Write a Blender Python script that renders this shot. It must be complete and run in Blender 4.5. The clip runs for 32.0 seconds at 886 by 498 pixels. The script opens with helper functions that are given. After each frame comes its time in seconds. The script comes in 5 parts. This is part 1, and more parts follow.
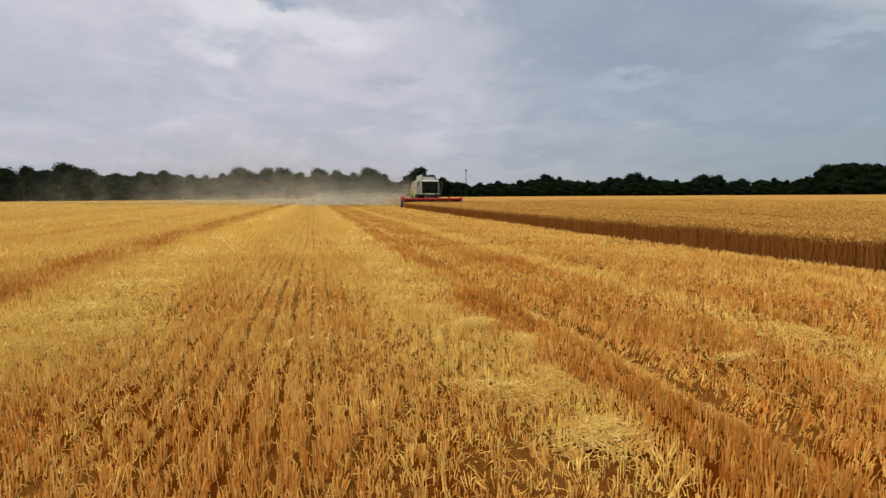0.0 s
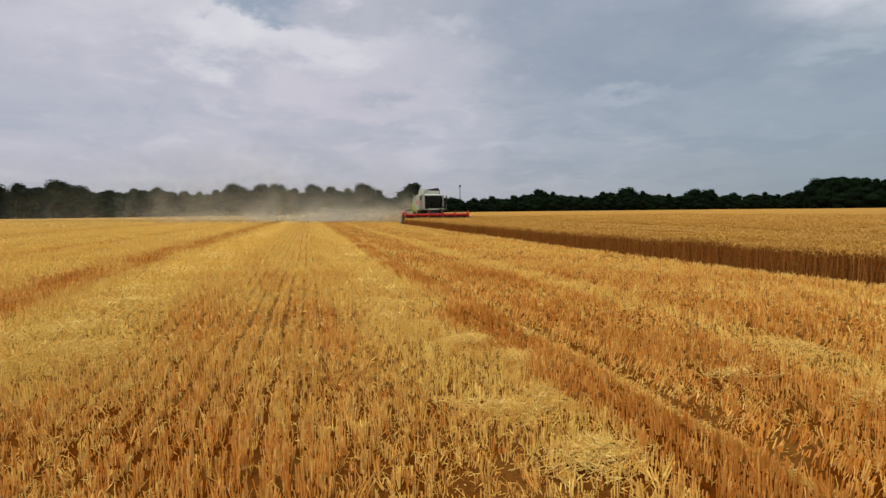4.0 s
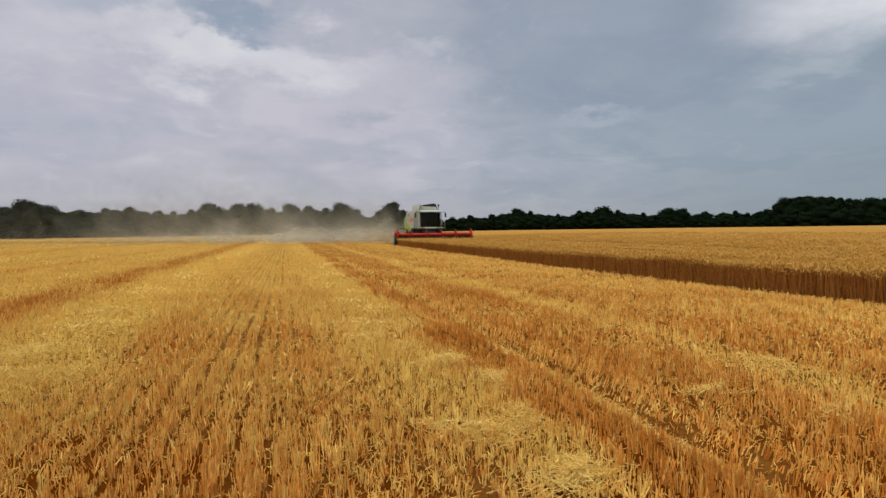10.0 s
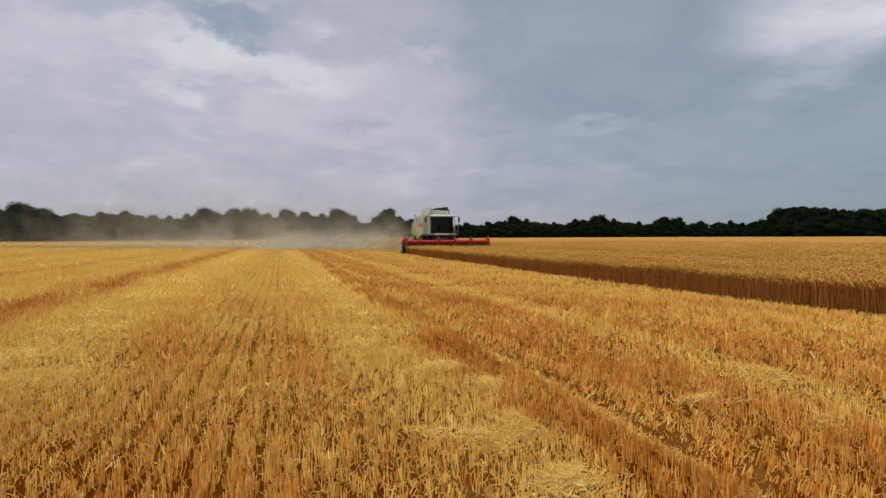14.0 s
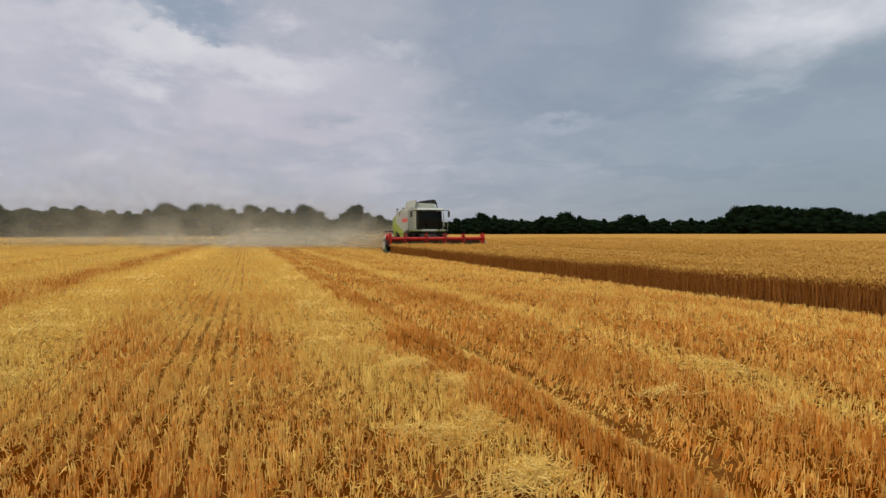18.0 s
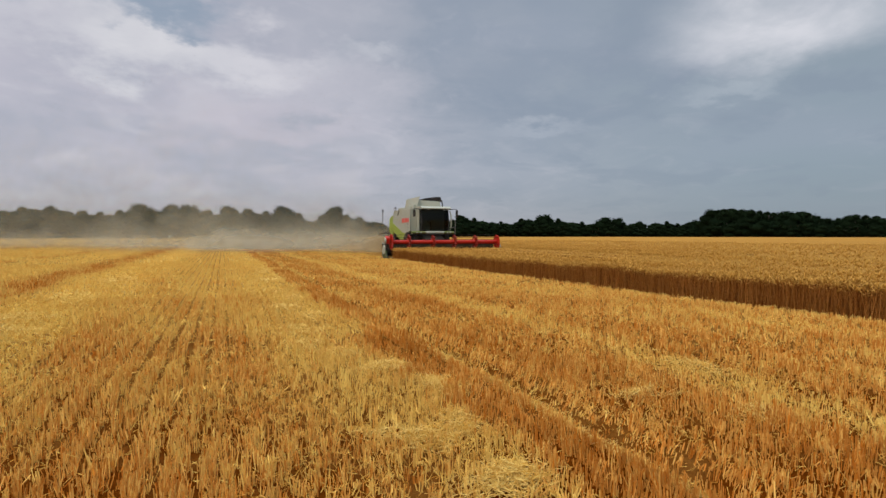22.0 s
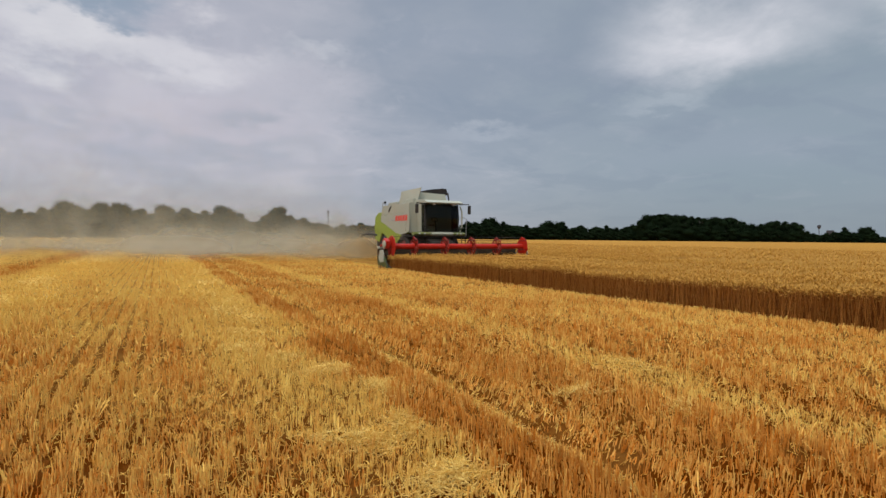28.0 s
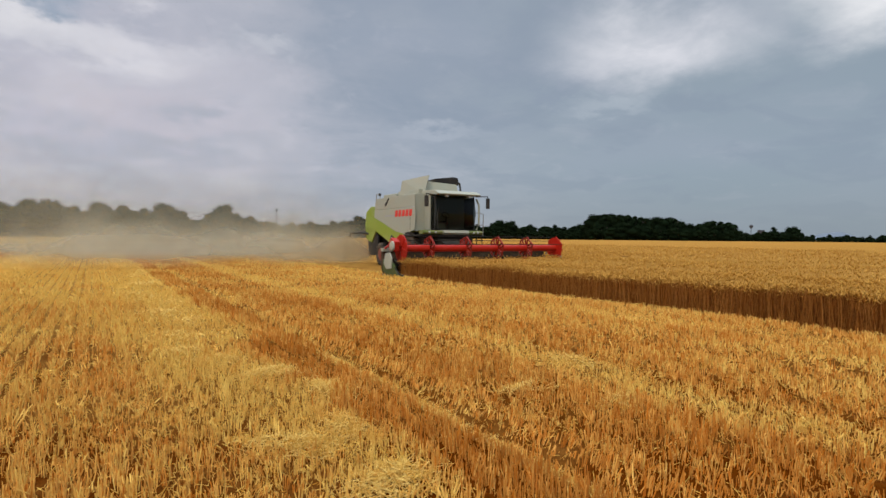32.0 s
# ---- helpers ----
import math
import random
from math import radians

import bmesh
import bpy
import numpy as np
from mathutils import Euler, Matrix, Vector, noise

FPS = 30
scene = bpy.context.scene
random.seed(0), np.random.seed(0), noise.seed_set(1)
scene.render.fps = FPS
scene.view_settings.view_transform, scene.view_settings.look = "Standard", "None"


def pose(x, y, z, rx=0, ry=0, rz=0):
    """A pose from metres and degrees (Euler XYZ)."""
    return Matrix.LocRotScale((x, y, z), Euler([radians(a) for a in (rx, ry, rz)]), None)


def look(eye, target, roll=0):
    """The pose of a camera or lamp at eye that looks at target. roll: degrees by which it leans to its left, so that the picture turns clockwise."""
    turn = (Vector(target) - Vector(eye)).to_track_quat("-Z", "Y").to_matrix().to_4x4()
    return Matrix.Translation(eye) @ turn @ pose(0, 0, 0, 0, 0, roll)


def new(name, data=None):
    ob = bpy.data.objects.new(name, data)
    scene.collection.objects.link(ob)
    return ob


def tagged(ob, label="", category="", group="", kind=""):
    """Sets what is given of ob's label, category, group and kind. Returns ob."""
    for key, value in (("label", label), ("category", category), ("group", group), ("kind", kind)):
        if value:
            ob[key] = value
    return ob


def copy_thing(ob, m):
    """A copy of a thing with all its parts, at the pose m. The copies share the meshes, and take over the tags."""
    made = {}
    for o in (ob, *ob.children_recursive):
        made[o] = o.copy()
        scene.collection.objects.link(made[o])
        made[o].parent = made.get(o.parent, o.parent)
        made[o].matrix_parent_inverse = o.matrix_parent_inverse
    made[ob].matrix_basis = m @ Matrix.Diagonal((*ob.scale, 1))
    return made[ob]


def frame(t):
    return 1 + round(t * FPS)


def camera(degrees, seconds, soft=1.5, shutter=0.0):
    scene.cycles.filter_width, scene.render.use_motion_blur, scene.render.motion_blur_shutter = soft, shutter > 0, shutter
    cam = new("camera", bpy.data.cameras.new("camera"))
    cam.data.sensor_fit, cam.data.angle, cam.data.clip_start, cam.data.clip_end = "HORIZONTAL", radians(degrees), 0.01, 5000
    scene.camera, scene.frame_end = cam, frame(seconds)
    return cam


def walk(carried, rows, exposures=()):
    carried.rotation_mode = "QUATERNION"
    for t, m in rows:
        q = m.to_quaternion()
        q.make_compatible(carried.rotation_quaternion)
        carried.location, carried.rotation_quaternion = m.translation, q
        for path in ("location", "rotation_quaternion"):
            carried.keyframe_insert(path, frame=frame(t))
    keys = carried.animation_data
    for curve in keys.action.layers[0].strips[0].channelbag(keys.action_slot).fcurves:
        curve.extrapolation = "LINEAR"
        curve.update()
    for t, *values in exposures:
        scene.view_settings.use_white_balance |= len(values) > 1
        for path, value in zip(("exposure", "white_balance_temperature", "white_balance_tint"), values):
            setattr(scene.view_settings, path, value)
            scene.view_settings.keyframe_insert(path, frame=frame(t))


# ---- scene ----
cam = camera(79.40, 32.0, soft=1.5)
# seconds, eye in metres, turn in degrees: a hand-held phone that pans after the harvester
PATH = [
    (0.0, -0.000, -0.000, 1.650, 84.300, 0.368, -13.537),
    (0.5, 0.025, 0.025, 1.642, 84.416, 0.281, -13.537),
    (1.0, 0.045, 0.057, 1.643, 84.517, 0.281, -13.483),
    (1.5, 0.061, 0.062, 1.647, 84.652, 0.239, -13.504),
    (2.0, 0.066, 0.058, 1.643, 85.017, 0.500, -13.642),
    (2.5, 0.063, 0.061, 1.643, 85.311, 0.623, -13.751),
    (3.0, 0.063, 0.063, 1.643, 85.499, 0.657, -13.875),
    (3.5, 0.061, 0.064, 1.641, 85.766, 0.643, -14.065),
    (5.5, 0.071, 0.062, 1.647, 86.494, 0.679, -14.562),
    (6.0, 0.079, 0.062, 1.650, 86.905, 1.000, -15.496),
    (6.5, 0.091, 0.058, 1.651, 87.210, 1.222, -16.436),
    (7.0, 0.093, 0.068, 1.647, 87.319, 1.158, -16.551),
    (7.5, 0.093, 0.068, 1.644, 87.436, 1.100, -16.537),
    (8.0, 0.096, 0.073, 1.643, 87.519, 1.016, -16.497),
    (8.5, 0.095, 0.071, 1.646, 87.651, 0.955, -16.494),
    (9.0, 0.095, 0.077, 1.649, 87.739, 0.917, -16.460),
    (9.5, 0.088, 0.072, 1.648, 87.840, 0.831, -16.461),
    (10.0, 0.082, 0.068, 1.646, 87.960, 0.811, -16.454),
    (10.5, 0.077, 0.069, 1.648, 88.063, 0.717, -16.425),
    (11.0, 0.082, 0.070, 1.651, 88.139, 0.682, -16.415),
    (11.5, 0.083, 0.069, 1.648, 88.231, 0.600, -16.707),
    (12.0, 0.087, 0.065, 1.648, 88.308, 0.562, -16.909),
    (12.5, 0.086, 0.068, 1.647, 88.411, 0.435, -16.921),
    (13.0, 0.089, 0.068, 1.646, 88.510, 0.431, -16.895),
    (13.5, 0.082, 0.064, 1.647, 88.587, 0.324, -16.897),
    (14.0, 0.087, 0.071, 1.643, 88.696, 0.267, -16.860),
    (14.5, 0.091, 0.075, 1.644, 88.569, 0.303, -17.195),
    (16.5, 0.088, 0.061, 1.646, 88.239, 0.274, -19.523),
    (17.0, 0.093, 0.063, 1.646, 88.296, 0.224, -19.806),
    (17.5, 0.088, 0.059, 1.647, 88.314, 0.150, -19.997),
    (18.0, 0.097, 0.059, 1.647, 88.311, 0.142, -20.240),
    (18.5, 0.100, 0.051, 1.646, 88.361, 0.161, -20.580),
    (19.0, 0.096, 0.056, 1.646, 88.368, 0.107, -20.972),
    (19.5, 0.100, 0.048, 1.648, 88.335, 0.052, -21.492),
    (20.0, 0.109, 0.059, 1.646, 88.328, 0.051, -21.801),
    (20.5, 0.110, 0.063, 1.645, 88.338, -0.017, -22.044),
    (21.0, 0.115, 0.065, 1.644, 88.419, -0.026, -22.171),
    (21.5, 0.116, 0.067, 1.642, 88.516, -0.059, -22.235),
    (22.0, 0.115, 0.067, 1.643, 88.561, -0.015, -22.421),
    (22.5, 0.120, 0.062, 1.639, 88.534, 0.019, -22.831),
    (23.0, 0.132, 0.062, 1.638, 88.503, 0.070, -23.072),
    (23.5, 0.145, 0.070, 1.637, 88.420, 0.198, -23.597),
    (24.0, 0.153, 0.068, 1.637, 88.349, 0.188, -24.043),
    (24.5, 0.152, 0.066, 1.639, 88.350, 0.139, -24.300),
    (25.0, 0.141, 0.063, 1.639, 88.325, 0.027, -24.696),
    (25.5, 0.137, 0.061, 1.642, 88.266, -0.091, -25.428),
    (27.5, 0.122, 0.036, 1.647, 88.670, -0.488, -27.120),
    (28.0, 0.126, 0.030, 1.646, 88.808, -0.469, -28.141),
    (28.5, 0.124, 0.024, 1.647, 88.824, -0.431, -29.177),
    (29.0, 0.130, 0.029, 1.646, 88.879, -0.451, -29.621),
    (29.5, 0.131, 0.017, 1.653, 88.927, -0.513, -29.698),
    (30.0, 0.142, 0.018, 1.650, 88.924, -0.392, -30.228),
    (30.5, 0.140, 0.023, 1.650, 88.619, -0.273, -31.278),
    (31.0, 0.146, 0.021, 1.646, 88.558, -0.294, -32.015),
    (31.5, 0.172, 0.026, 1.643, 88.563, -0.343, -32.988),
    (32.0, 0.197, 0.015, 1.646, 88.752, -0.491, -33.317),
]
walk(cam, [(t, pose(x, y, z, rx, ry, rz)) for t, x, y, z, rx, ry, rz in PATH],
     exposures=[(0.0, 0.09), (1.0, 0.08), (3.0, 0.02), (6.0, 0.05), (7.0, -0.07), (10.0, -0.04), (24.0, -0.04), (28.0, -0.03), (30.0, -0.02), (32.0, 0.03)])

# ---- world, sun ----
SUN_AZ, SUN_EL = 236.0, 48.0          # degrees clockwise from +Y, and above the horizon


def node(tree, kind, at=(), operation="", data_type="", smooth=False, key="", bands=""):
    n = tree.nodes.new(kind)
    if operation:
        n.operation = operation
    if data_type:
        n.data_type = data_type
    if smooth:
        n.interpolation_type = "SMOOTHSTEP"
    if key:
        n.attribute_name = key
    if bands:
        n.bands_direction = bands
    for slot, value in at:
        if isinstance(value, bpy.types.NodeSocket):
            tree.links.new(value, n.inputs[slot])
        else:
            n.inputs[slot].default_value = value
    return n


def calc(tree, op, a, b=0.0, c=0.0, clamp=False):
    n = node(tree, "ShaderNodeMath", [(0, a), (1, b), (2, c)], operation=op)
    n.use_clamp = clamp
    return n.outputs[0]


def span(tree, value, lo, hi, out_lo=0.0, out_hi=1.0):
    """A smooth step of a value from lo to hi."""
    return node(tree, "ShaderNodeMapRange", [(0, value), (1, lo), (2, hi), (3, out_lo), (4, out_hi)],
                smooth=True).outputs[0]


def blend(tree, fac, a, b):
    n = node(tree, "ShaderNodeMix", [(0, fac)], data_type="RGBA")
    for slot, value in ((6, a), (7, b)):
        if isinstance(value, bpy.types.NodeSocket):
            tree.links.new(value, n.inputs[slot])
        else:
            n.inputs[slot].default_value = (*value, 1.0)
    return n.outputs[2]


def grain(tree, vector, scale, detail=4.0, rough=0.55, distort=0.0):
    return node(tree, "ShaderNodeTexNoise", [("Vector", vector), ("Scale", scale), ("Detail", detail), ("Roughness", rough),
                                             ("Distortion", distort)]).outputs[0]


def bearing(az, el):
    a, e = radians(az), radians(el)
    return (math.sin(a) * math.cos(e), math.cos(a) * math.cos(e), math.sin(e))


def make_sky():
    world = bpy.data.worlds.new("overcast_sky")
    scene.world = world
    world.use_nodes = True
    t = world.node_tree
    t.nodes.clear()
    way = node(t, "ShaderNodeTexCoord").outputs["Generated"]
    x, y, z = node(t, "ShaderNodeSeparateXYZ", [(0, way)]).outputs[:3]
    up = calc(t, "MAXIMUM", z, 0.0)
    low = calc(t, "ADD", up, 0.24)
    flat = node(t, "ShaderNodeCombineXYZ", [(0, calc(t, "DIVIDE", x, low)), (1, calc(t, "DIVIDE", y, low)), (2, 0.0)]).outputs[0]
    broad = grain(t, flat, 1.1, 3.0, 0.5, 0.3)
    middle = grain(t, flat, 2.6, 4.0, 0.55, 0.5)
    fine = grain(t, flat, 4.2, 6.0, 0.58, 0.5)
    wisps = grain(t, flat, 9.0, 5.0, 0.6, 0.6)
    # warped direction, for ragged cloud rims
    shake = node(t, "ShaderNodeTexNoise", [("Vector", flat), ("Scale", 2.8), ("Detail", 6.0), ("Roughness", 0.6)]).outputs[1]
    shake = node(t, "ShaderNodeVectorMath", [(0, shake), (1, (0.5, 0.5, 0.5))], operation="SUBTRACT").outputs[0]
    shake = node(t, "ShaderNodeVectorMath", [(0, shake), ("Scale", 0.30)], operation="SCALE").outputs[0]
    bent = node(t, "ShaderNodeVectorMath", [(0, way), (1, shake)], operation="ADD").outputs[0]

    still = node(t, "ShaderNodeVectorMath", [(0, shake), ("Scale", 0.45)], operation="SCALE").outputs[0]
    still = node(t, "ShaderNodeVectorMath", [(0, way), (1, still)], operation="ADD").outputs[0]

    def patch(az, el, inner, outer, tall=1.0, soft=False):
        """1 within `inner` degrees of a bearing, 0 beyond `outer`; tall < 1 flattens it."""
        d = node(t, "ShaderNodeVectorMath", [(0, still if soft else bent), (1, bearing(az, el))], operation="SUBTRACT").outputs[0]
        d = node(t, "ShaderNodeVectorMath", [(0, d), (1, (1.0, 1.0, 1.0 / tall))], operation="MULTIPLY").outputs[0]
        r = node(t, "ShaderNodeVectorMath", [(0, d)], operation="LENGTH").outputs["Value"]
        return span(t, r, radians(outer), radians(inner))

    side = node(t, "ShaderNodeVectorMath", [(0, still), (1, bearing(112, 0))], operation="DOT_PRODUCT").outputs["Value"]
    # the grey deck leans over towards the left higher up
    side = calc(t, "ADD", side, calc(t, "MULTIPLY", calc(t, "SUBTRACT", calc(t, "MINIMUM", up, 0.34), 0.18), 0.5))
    right = span(t, calc(t, "ADD", side, calc(t, "MULTIPLY", calc(t, "SUBTRACT", broad, 0.5), 0.30)), -0.48, 0.54)
    base = blend(t, right, LILAC, SLATE)
    base = blend(t, calc(t, "MULTIPLY", span(t, broad, 0.38, 0.70), 0.38), base, SHADE)
    base = blend(t, calc(t, "MULTIPLY", span(t, middle, 0.46, 0.68), 0.38), base, SHADE)
    base = blend(t, calc(t, "MULTIPLY", span(t, middle, 0.46, 0.30), calc(t, "SUBTRACT", 0.40, calc(t, "MULTIPLY", right, 0.40))), base, PALE)
    base = blend(t, calc(t, "MULTIPLY", span(t, fine, 0.52, 0.74), calc(t, "SUBTRACT", 0.5, calc(t, "MULTIPLY", right, 0.42))), base, PALE)
    base = blend(t, calc(t, "MULTIPLY", span(t, middle, 0.47, 0.64), calc(t, "MULTIPLY", right, 0.46)), base, GLOOM)
    for az, el, inner, outer, tall, amount, colour in CLOUDS:
        p = patch(az, el, inner, outer, tall, az > 54 or tall < 0.2)
        tex = span(t, fine, 0.32, 0.58, 0.72, 1.0)
        base = blend(t, calc(t, "MULTIPLY", calc(t, "MULTIPLY", p, tex), amount), base, colour)
    base = blend(t, calc(t, "MULTIPLY", span(t, wisps, 0.55, 0.78), calc(t, "SUBTRACT", 0.26, calc(t, "MULTIPLY", right, 0.26))), base, PALE)
    haze = span(t, z, 0.14, 0.0)
    base = blend(t, calc(t, "MULTIPLY", haze, 0.65), base, blend(t, right, HAZE_LEFT, HAZE_RIGHT))
    clear = node(t, "ShaderNodeTexSky")
    clear.sky_type, clear.sun_disc, clear.sun_elevation, clear.sun_rotation = "NISHITA", False, radians(SUN_EL), radians(SUN_AZ)
    sky = node(t, "ShaderNodeVectorMath", [(0, clear.outputs[0]), ("Scale", 0.10)], operation="SCALE").outputs[0]
    base = blend(t, 0.06, base, sky)
    # the cloud deck is thinner and brighter overhead
    zenith = span(t, z, 0.42, 0.95, 1.0, ZENITH)
    back = node(t, "ShaderNodeBackground", [(0, base), (1, zenith)])
    out = node(t, "ShaderNodeOutputWorld")
    t.links.new(back.outputs[0], out.inputs[0])


LILAC, SLATE, SHADE, PALE = (0.53, 0.522, 0.598), (0.282, 0.346, 0.408), (0.35, 0.39, 0.475), (0.66, 0.645, 0.70)
GLOOM = (0.225, 0.285, 0.355)
HAZE_LEFT, HAZE_RIGHT = (0.415, 0.412, 0.455), (0.235, 0.285, 0.335)
ZENITH = 5.35
# bearing, height, inner and outer radius in degrees, flatness, amount, colour
CLOUDS = [
    (-7.5, 17.4, 2.0, 12.0, 0.40, 0.90, (0.74, 0.735, 0.77)),
    (4.0, 16.4, 0.5, 11.0, 0.34, 0.90, (0.70, 0.69, 0.74)),
    (-5.5, 20.9, 2.0, 8.0, 0.30, 0.90, (0.285, 0.355, 0.455)),
    (14.8, 19.0, 0.6, 5.5, 0.30, 0.60, (0.62, 0.63, 0.68)),
    (-15.0, 21.0, 1.5, 8.0, 0.35, 0.60, (0.38, 0.44, 0.53)),
    (4.0, 11.0, 2.0, 11.0, 0.28, 0.55, (0.60, 0.56, 0.63)),
    (11.0, 13.5, 1.0, 11.0, 0.45, 0.40, (0.62, 0.60, 0.67)),
    (-20.0, 17.5, 2.0, 9.0, 0.40, 0.55, (0.62, 0.62, 0.68)),
    (31.5, 15.0, 1.0, 17.0, 0.34, 0.70, (0.265, 0.32, 0.405)),
    (28.0, 21.0, 1.0, 17.0, 0.42, 0.64, (0.285, 0.34, 0.43)),
    (43.0, 18.0, 4.0, 11.0, 0.45, 0.60, (0.27, 0.32, 0.405)),
    (32.5, 11.5, 0.5, 9.0, 0.11, 0.55, (0.45, 0.49, 0.56)),
    (31.0, 9.6, 0.5, 10.0, 0.16, 0.40, (0.29, 0.345, 0.42)),
    (54.5, 19.0, 0.5, 13.0, 0.42, 0.92, (0.76, 0.76, 0.81)),
    (50.6, 14.0, 1.0, 6.5, 0.30, 0.55, (0.47, 0.52, 0.58)),
    (72.5, 20.5, 0.5, 9.5, 0.60, 1.00, (0.88, 0.88, 0.90)),
]
make_sky()

sun = new("sun", bpy.data.lights.new("sun", "SUN"))
sun.data.energy, sun.data.angle, sun.data.color = 1.5, radians(10), (1.0, 0.93, 0.82)
sun.matrix_world = look(Vector(bearing(SUN_AZ, SUN_EL)) * 300, (0, 0, 0))


# ---- materials ----
def material(name, build):
    m = bpy.data.materials.new(name)
    m.use_nodes = True
    t = m.node_tree
    t.nodes.clear()
    out = node(t, "ShaderNodeOutputMaterial")
    t.links.new(build(t), out.inputs[0])
    return m


def surface(t, colour, rough=0.6, metal=0.0, bump=None, strength=0.3, distance=0.01, **more):
    at = [("Roughness", rough), ("Metallic", metal)]
    at.append(("Base Color", colour if isinstance(colour, bpy.types.NodeSocket) else (*colour, 1.0)))
    for key, value in more.items():
        at.append((key.replace("_", " "), value))
    if bump is not None:
        at.append(("Normal", node(t, "ShaderNodeBump", [("Height", bump), ("Strength", strength), ("Distance", distance)]).outputs[0]))
    return node(t, "ShaderNodeBsdfPrincipled", at).outputs[0]


def place(t):
    return node(t, "ShaderNodeNewGeometry").outputs["Position"]


def own(t):
    return node(t, "ShaderNodeTexCoord").outputs["Object"]


def island(t):
    return node(t, "ShaderNodeNewGeometry").outputs["Random Per Island"]


def straw_like(name, dark, light, gleam=0.55, through_light=0.14, strips=None):
    """Dry stalks: each with a tint of its own, streaked along its length, letting some light through."""
    def build(t):
        p = place(t)
        c = blend(t, island(t), dark, light)
        if strips:
            # weathered brown stubble in the clean strips, dusted with chaff in the others; the pale end also carries
            # distance haze
            cover = node(t, "ShaderNodeAttribute", key="chaff").outputs["Fac"]
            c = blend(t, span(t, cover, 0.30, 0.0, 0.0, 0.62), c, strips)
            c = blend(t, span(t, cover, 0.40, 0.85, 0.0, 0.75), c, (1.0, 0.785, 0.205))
        patchy, tufts = grain(t, p, 0.55, 4.0), grain(t, p, 3.2, 3.0)
        c = blend(t, span(t, patchy, 0.40, 0.68, 0.0, 0.22), c, dark)
        c = blend(t, span(t, tufts, 0.48, 0.66, 0.0, 0.22), c, dark)
        c = blend(t, calc(t, "MULTIPLY", grain(t, p, 60.0, 2.0), 0.35), c, tuple(v * 0.55 for v in dark))
        body = surface(t, c, gleam, Specular_IOR_Level=0.0)
        thin = node(t, "ShaderNodeBsdfTranslucent", [(0, blend(t, 0.45, c, (0.75, 0.24, 0.02)))]).outputs[0]
        return node(t, "ShaderNodeMixShader", [(0, through_light), (1, body), (2, thin)]).outputs[0]
    return material(name, build)


def painted(name, colour, rough=0.38, dust=0.35, metal=0.0):
    """Machine paint with field dust lying on it and faint scratches."""
    def build(t):
        p = own(t)
        d = span(t, grain(t, p, 1.6, 5.0, 0.62), 0.42, 0.72)
        s = grain(t, p, 22.0, 3.0)
        f = calc(t, "MULTIPLY", calc(t, "ADD", calc(t, "MULTIPLY", d, 0.7), calc(t, "MULTIPLY", s, 0.3)), dust)
        c = blend(t, f, colour, (0.42, 0.33, 0.22))
        return surface(t, c, calc(t, "ADD", rough, calc(t, "MULTIPLY", f, 0.8), clamp=True), metal, s, 0.12, 0.004, Specular_IOR_Level=0.15)
    return material(name, build)


def ground_build(t):
    p = place(t)
    x = node(t, "ShaderNodeSeparateXYZ", [(0, p)]).outputs[0]
    chaff = node(t, "ShaderNodeAttribute", key="chaff").outputs["Fac"]
    rows = node(t, "ShaderNodeTexWave", [("Vector", p), ("Scale", 2.6), ("Distortion", 0.8), ("Detail", 2.0), ("Detail Scale", 0.6)],
                bands="X").outputs["Fac"]
    big, mid, small = grain(t, p, 0.12, 4.0), grain(t, p, 1.1, 5.0, 0.6), grain(t, p, 26.0, 4.0, 0.65)
    stub = blend(t, mid, STUBBLE_DARK, STUBBLE_LIGHT)
    stub = blend(t, calc(t, "MULTIPLY", rows, 0.30), stub, STUBBLE_DARK)
    light = blend(t, small, CHAFF_DARK, CHAFF_LIGHT)
    f = calc(t, "ADD", chaff, calc(t, "MULTIPLY", calc(t, "SUBTRACT", mid, 0.5), 0.5), clamp=True)
    c = blend(t, f, stub, light)
    c = blend(t, span(t, big, 0.4, 0.7, 0.0, 0.30), c, CHAFF_DARK)
    # bare earth shows between the rows, darkened for the shade among the stalks
    c = blend(t, span(t, small, 0.50, 0.68, 0.0, 0.70), c, blend(t, f, SHADED_SOIL, CHAFF_DARK))
    return surface(t, c, 0.95, 0.0, small, 0.9, 0.05, Specular_IOR_Level=0.0)


def wheat_top_build(t):
    p = place(t)
    big, mid, small = grain(t, p, 0.05, 4.0), grain(t, p, 0.9, 5.0, 0.6), grain(t, p, 14.0, 5.0, 0.7)
    c = blend(t, small, WHEAT_DARK, WHEAT_LIGHT)
    c = blend(t, span(t, mid, 0.40, 0.68, 0.0, 0.55), c, WHEAT_DARK)
    c = blend(t, span(t, big, 0.45, 0.62, 0.0, 0.35), c, WHEAT_GREEN)
    return surface(t, c, 0.9, 0.0, small, 1.0, 0.08, Specular_IOR_Level=0.0)


# stubble ground and soil are dark: shade between stalks is in their colour
STUBBLE_DARK, STUBBLE_LIGHT = (0.082, 0.017, 0.0010), (0.145, 0.040, 0.003)
CHAFF_DARK, CHAFF_LIGHT, SHADED_SOIL = (0.42, 0.225, 0.045), (0.72, 0.470, 0.125), (0.058, 0.015, 0.0014)
WHEAT_DARK, WHEAT_LIGHT, WHEAT_GREEN = (0.27, 0.125, 0.022), (0.48, 0.265, 0.066), (0.32, 0.168, 0.030)

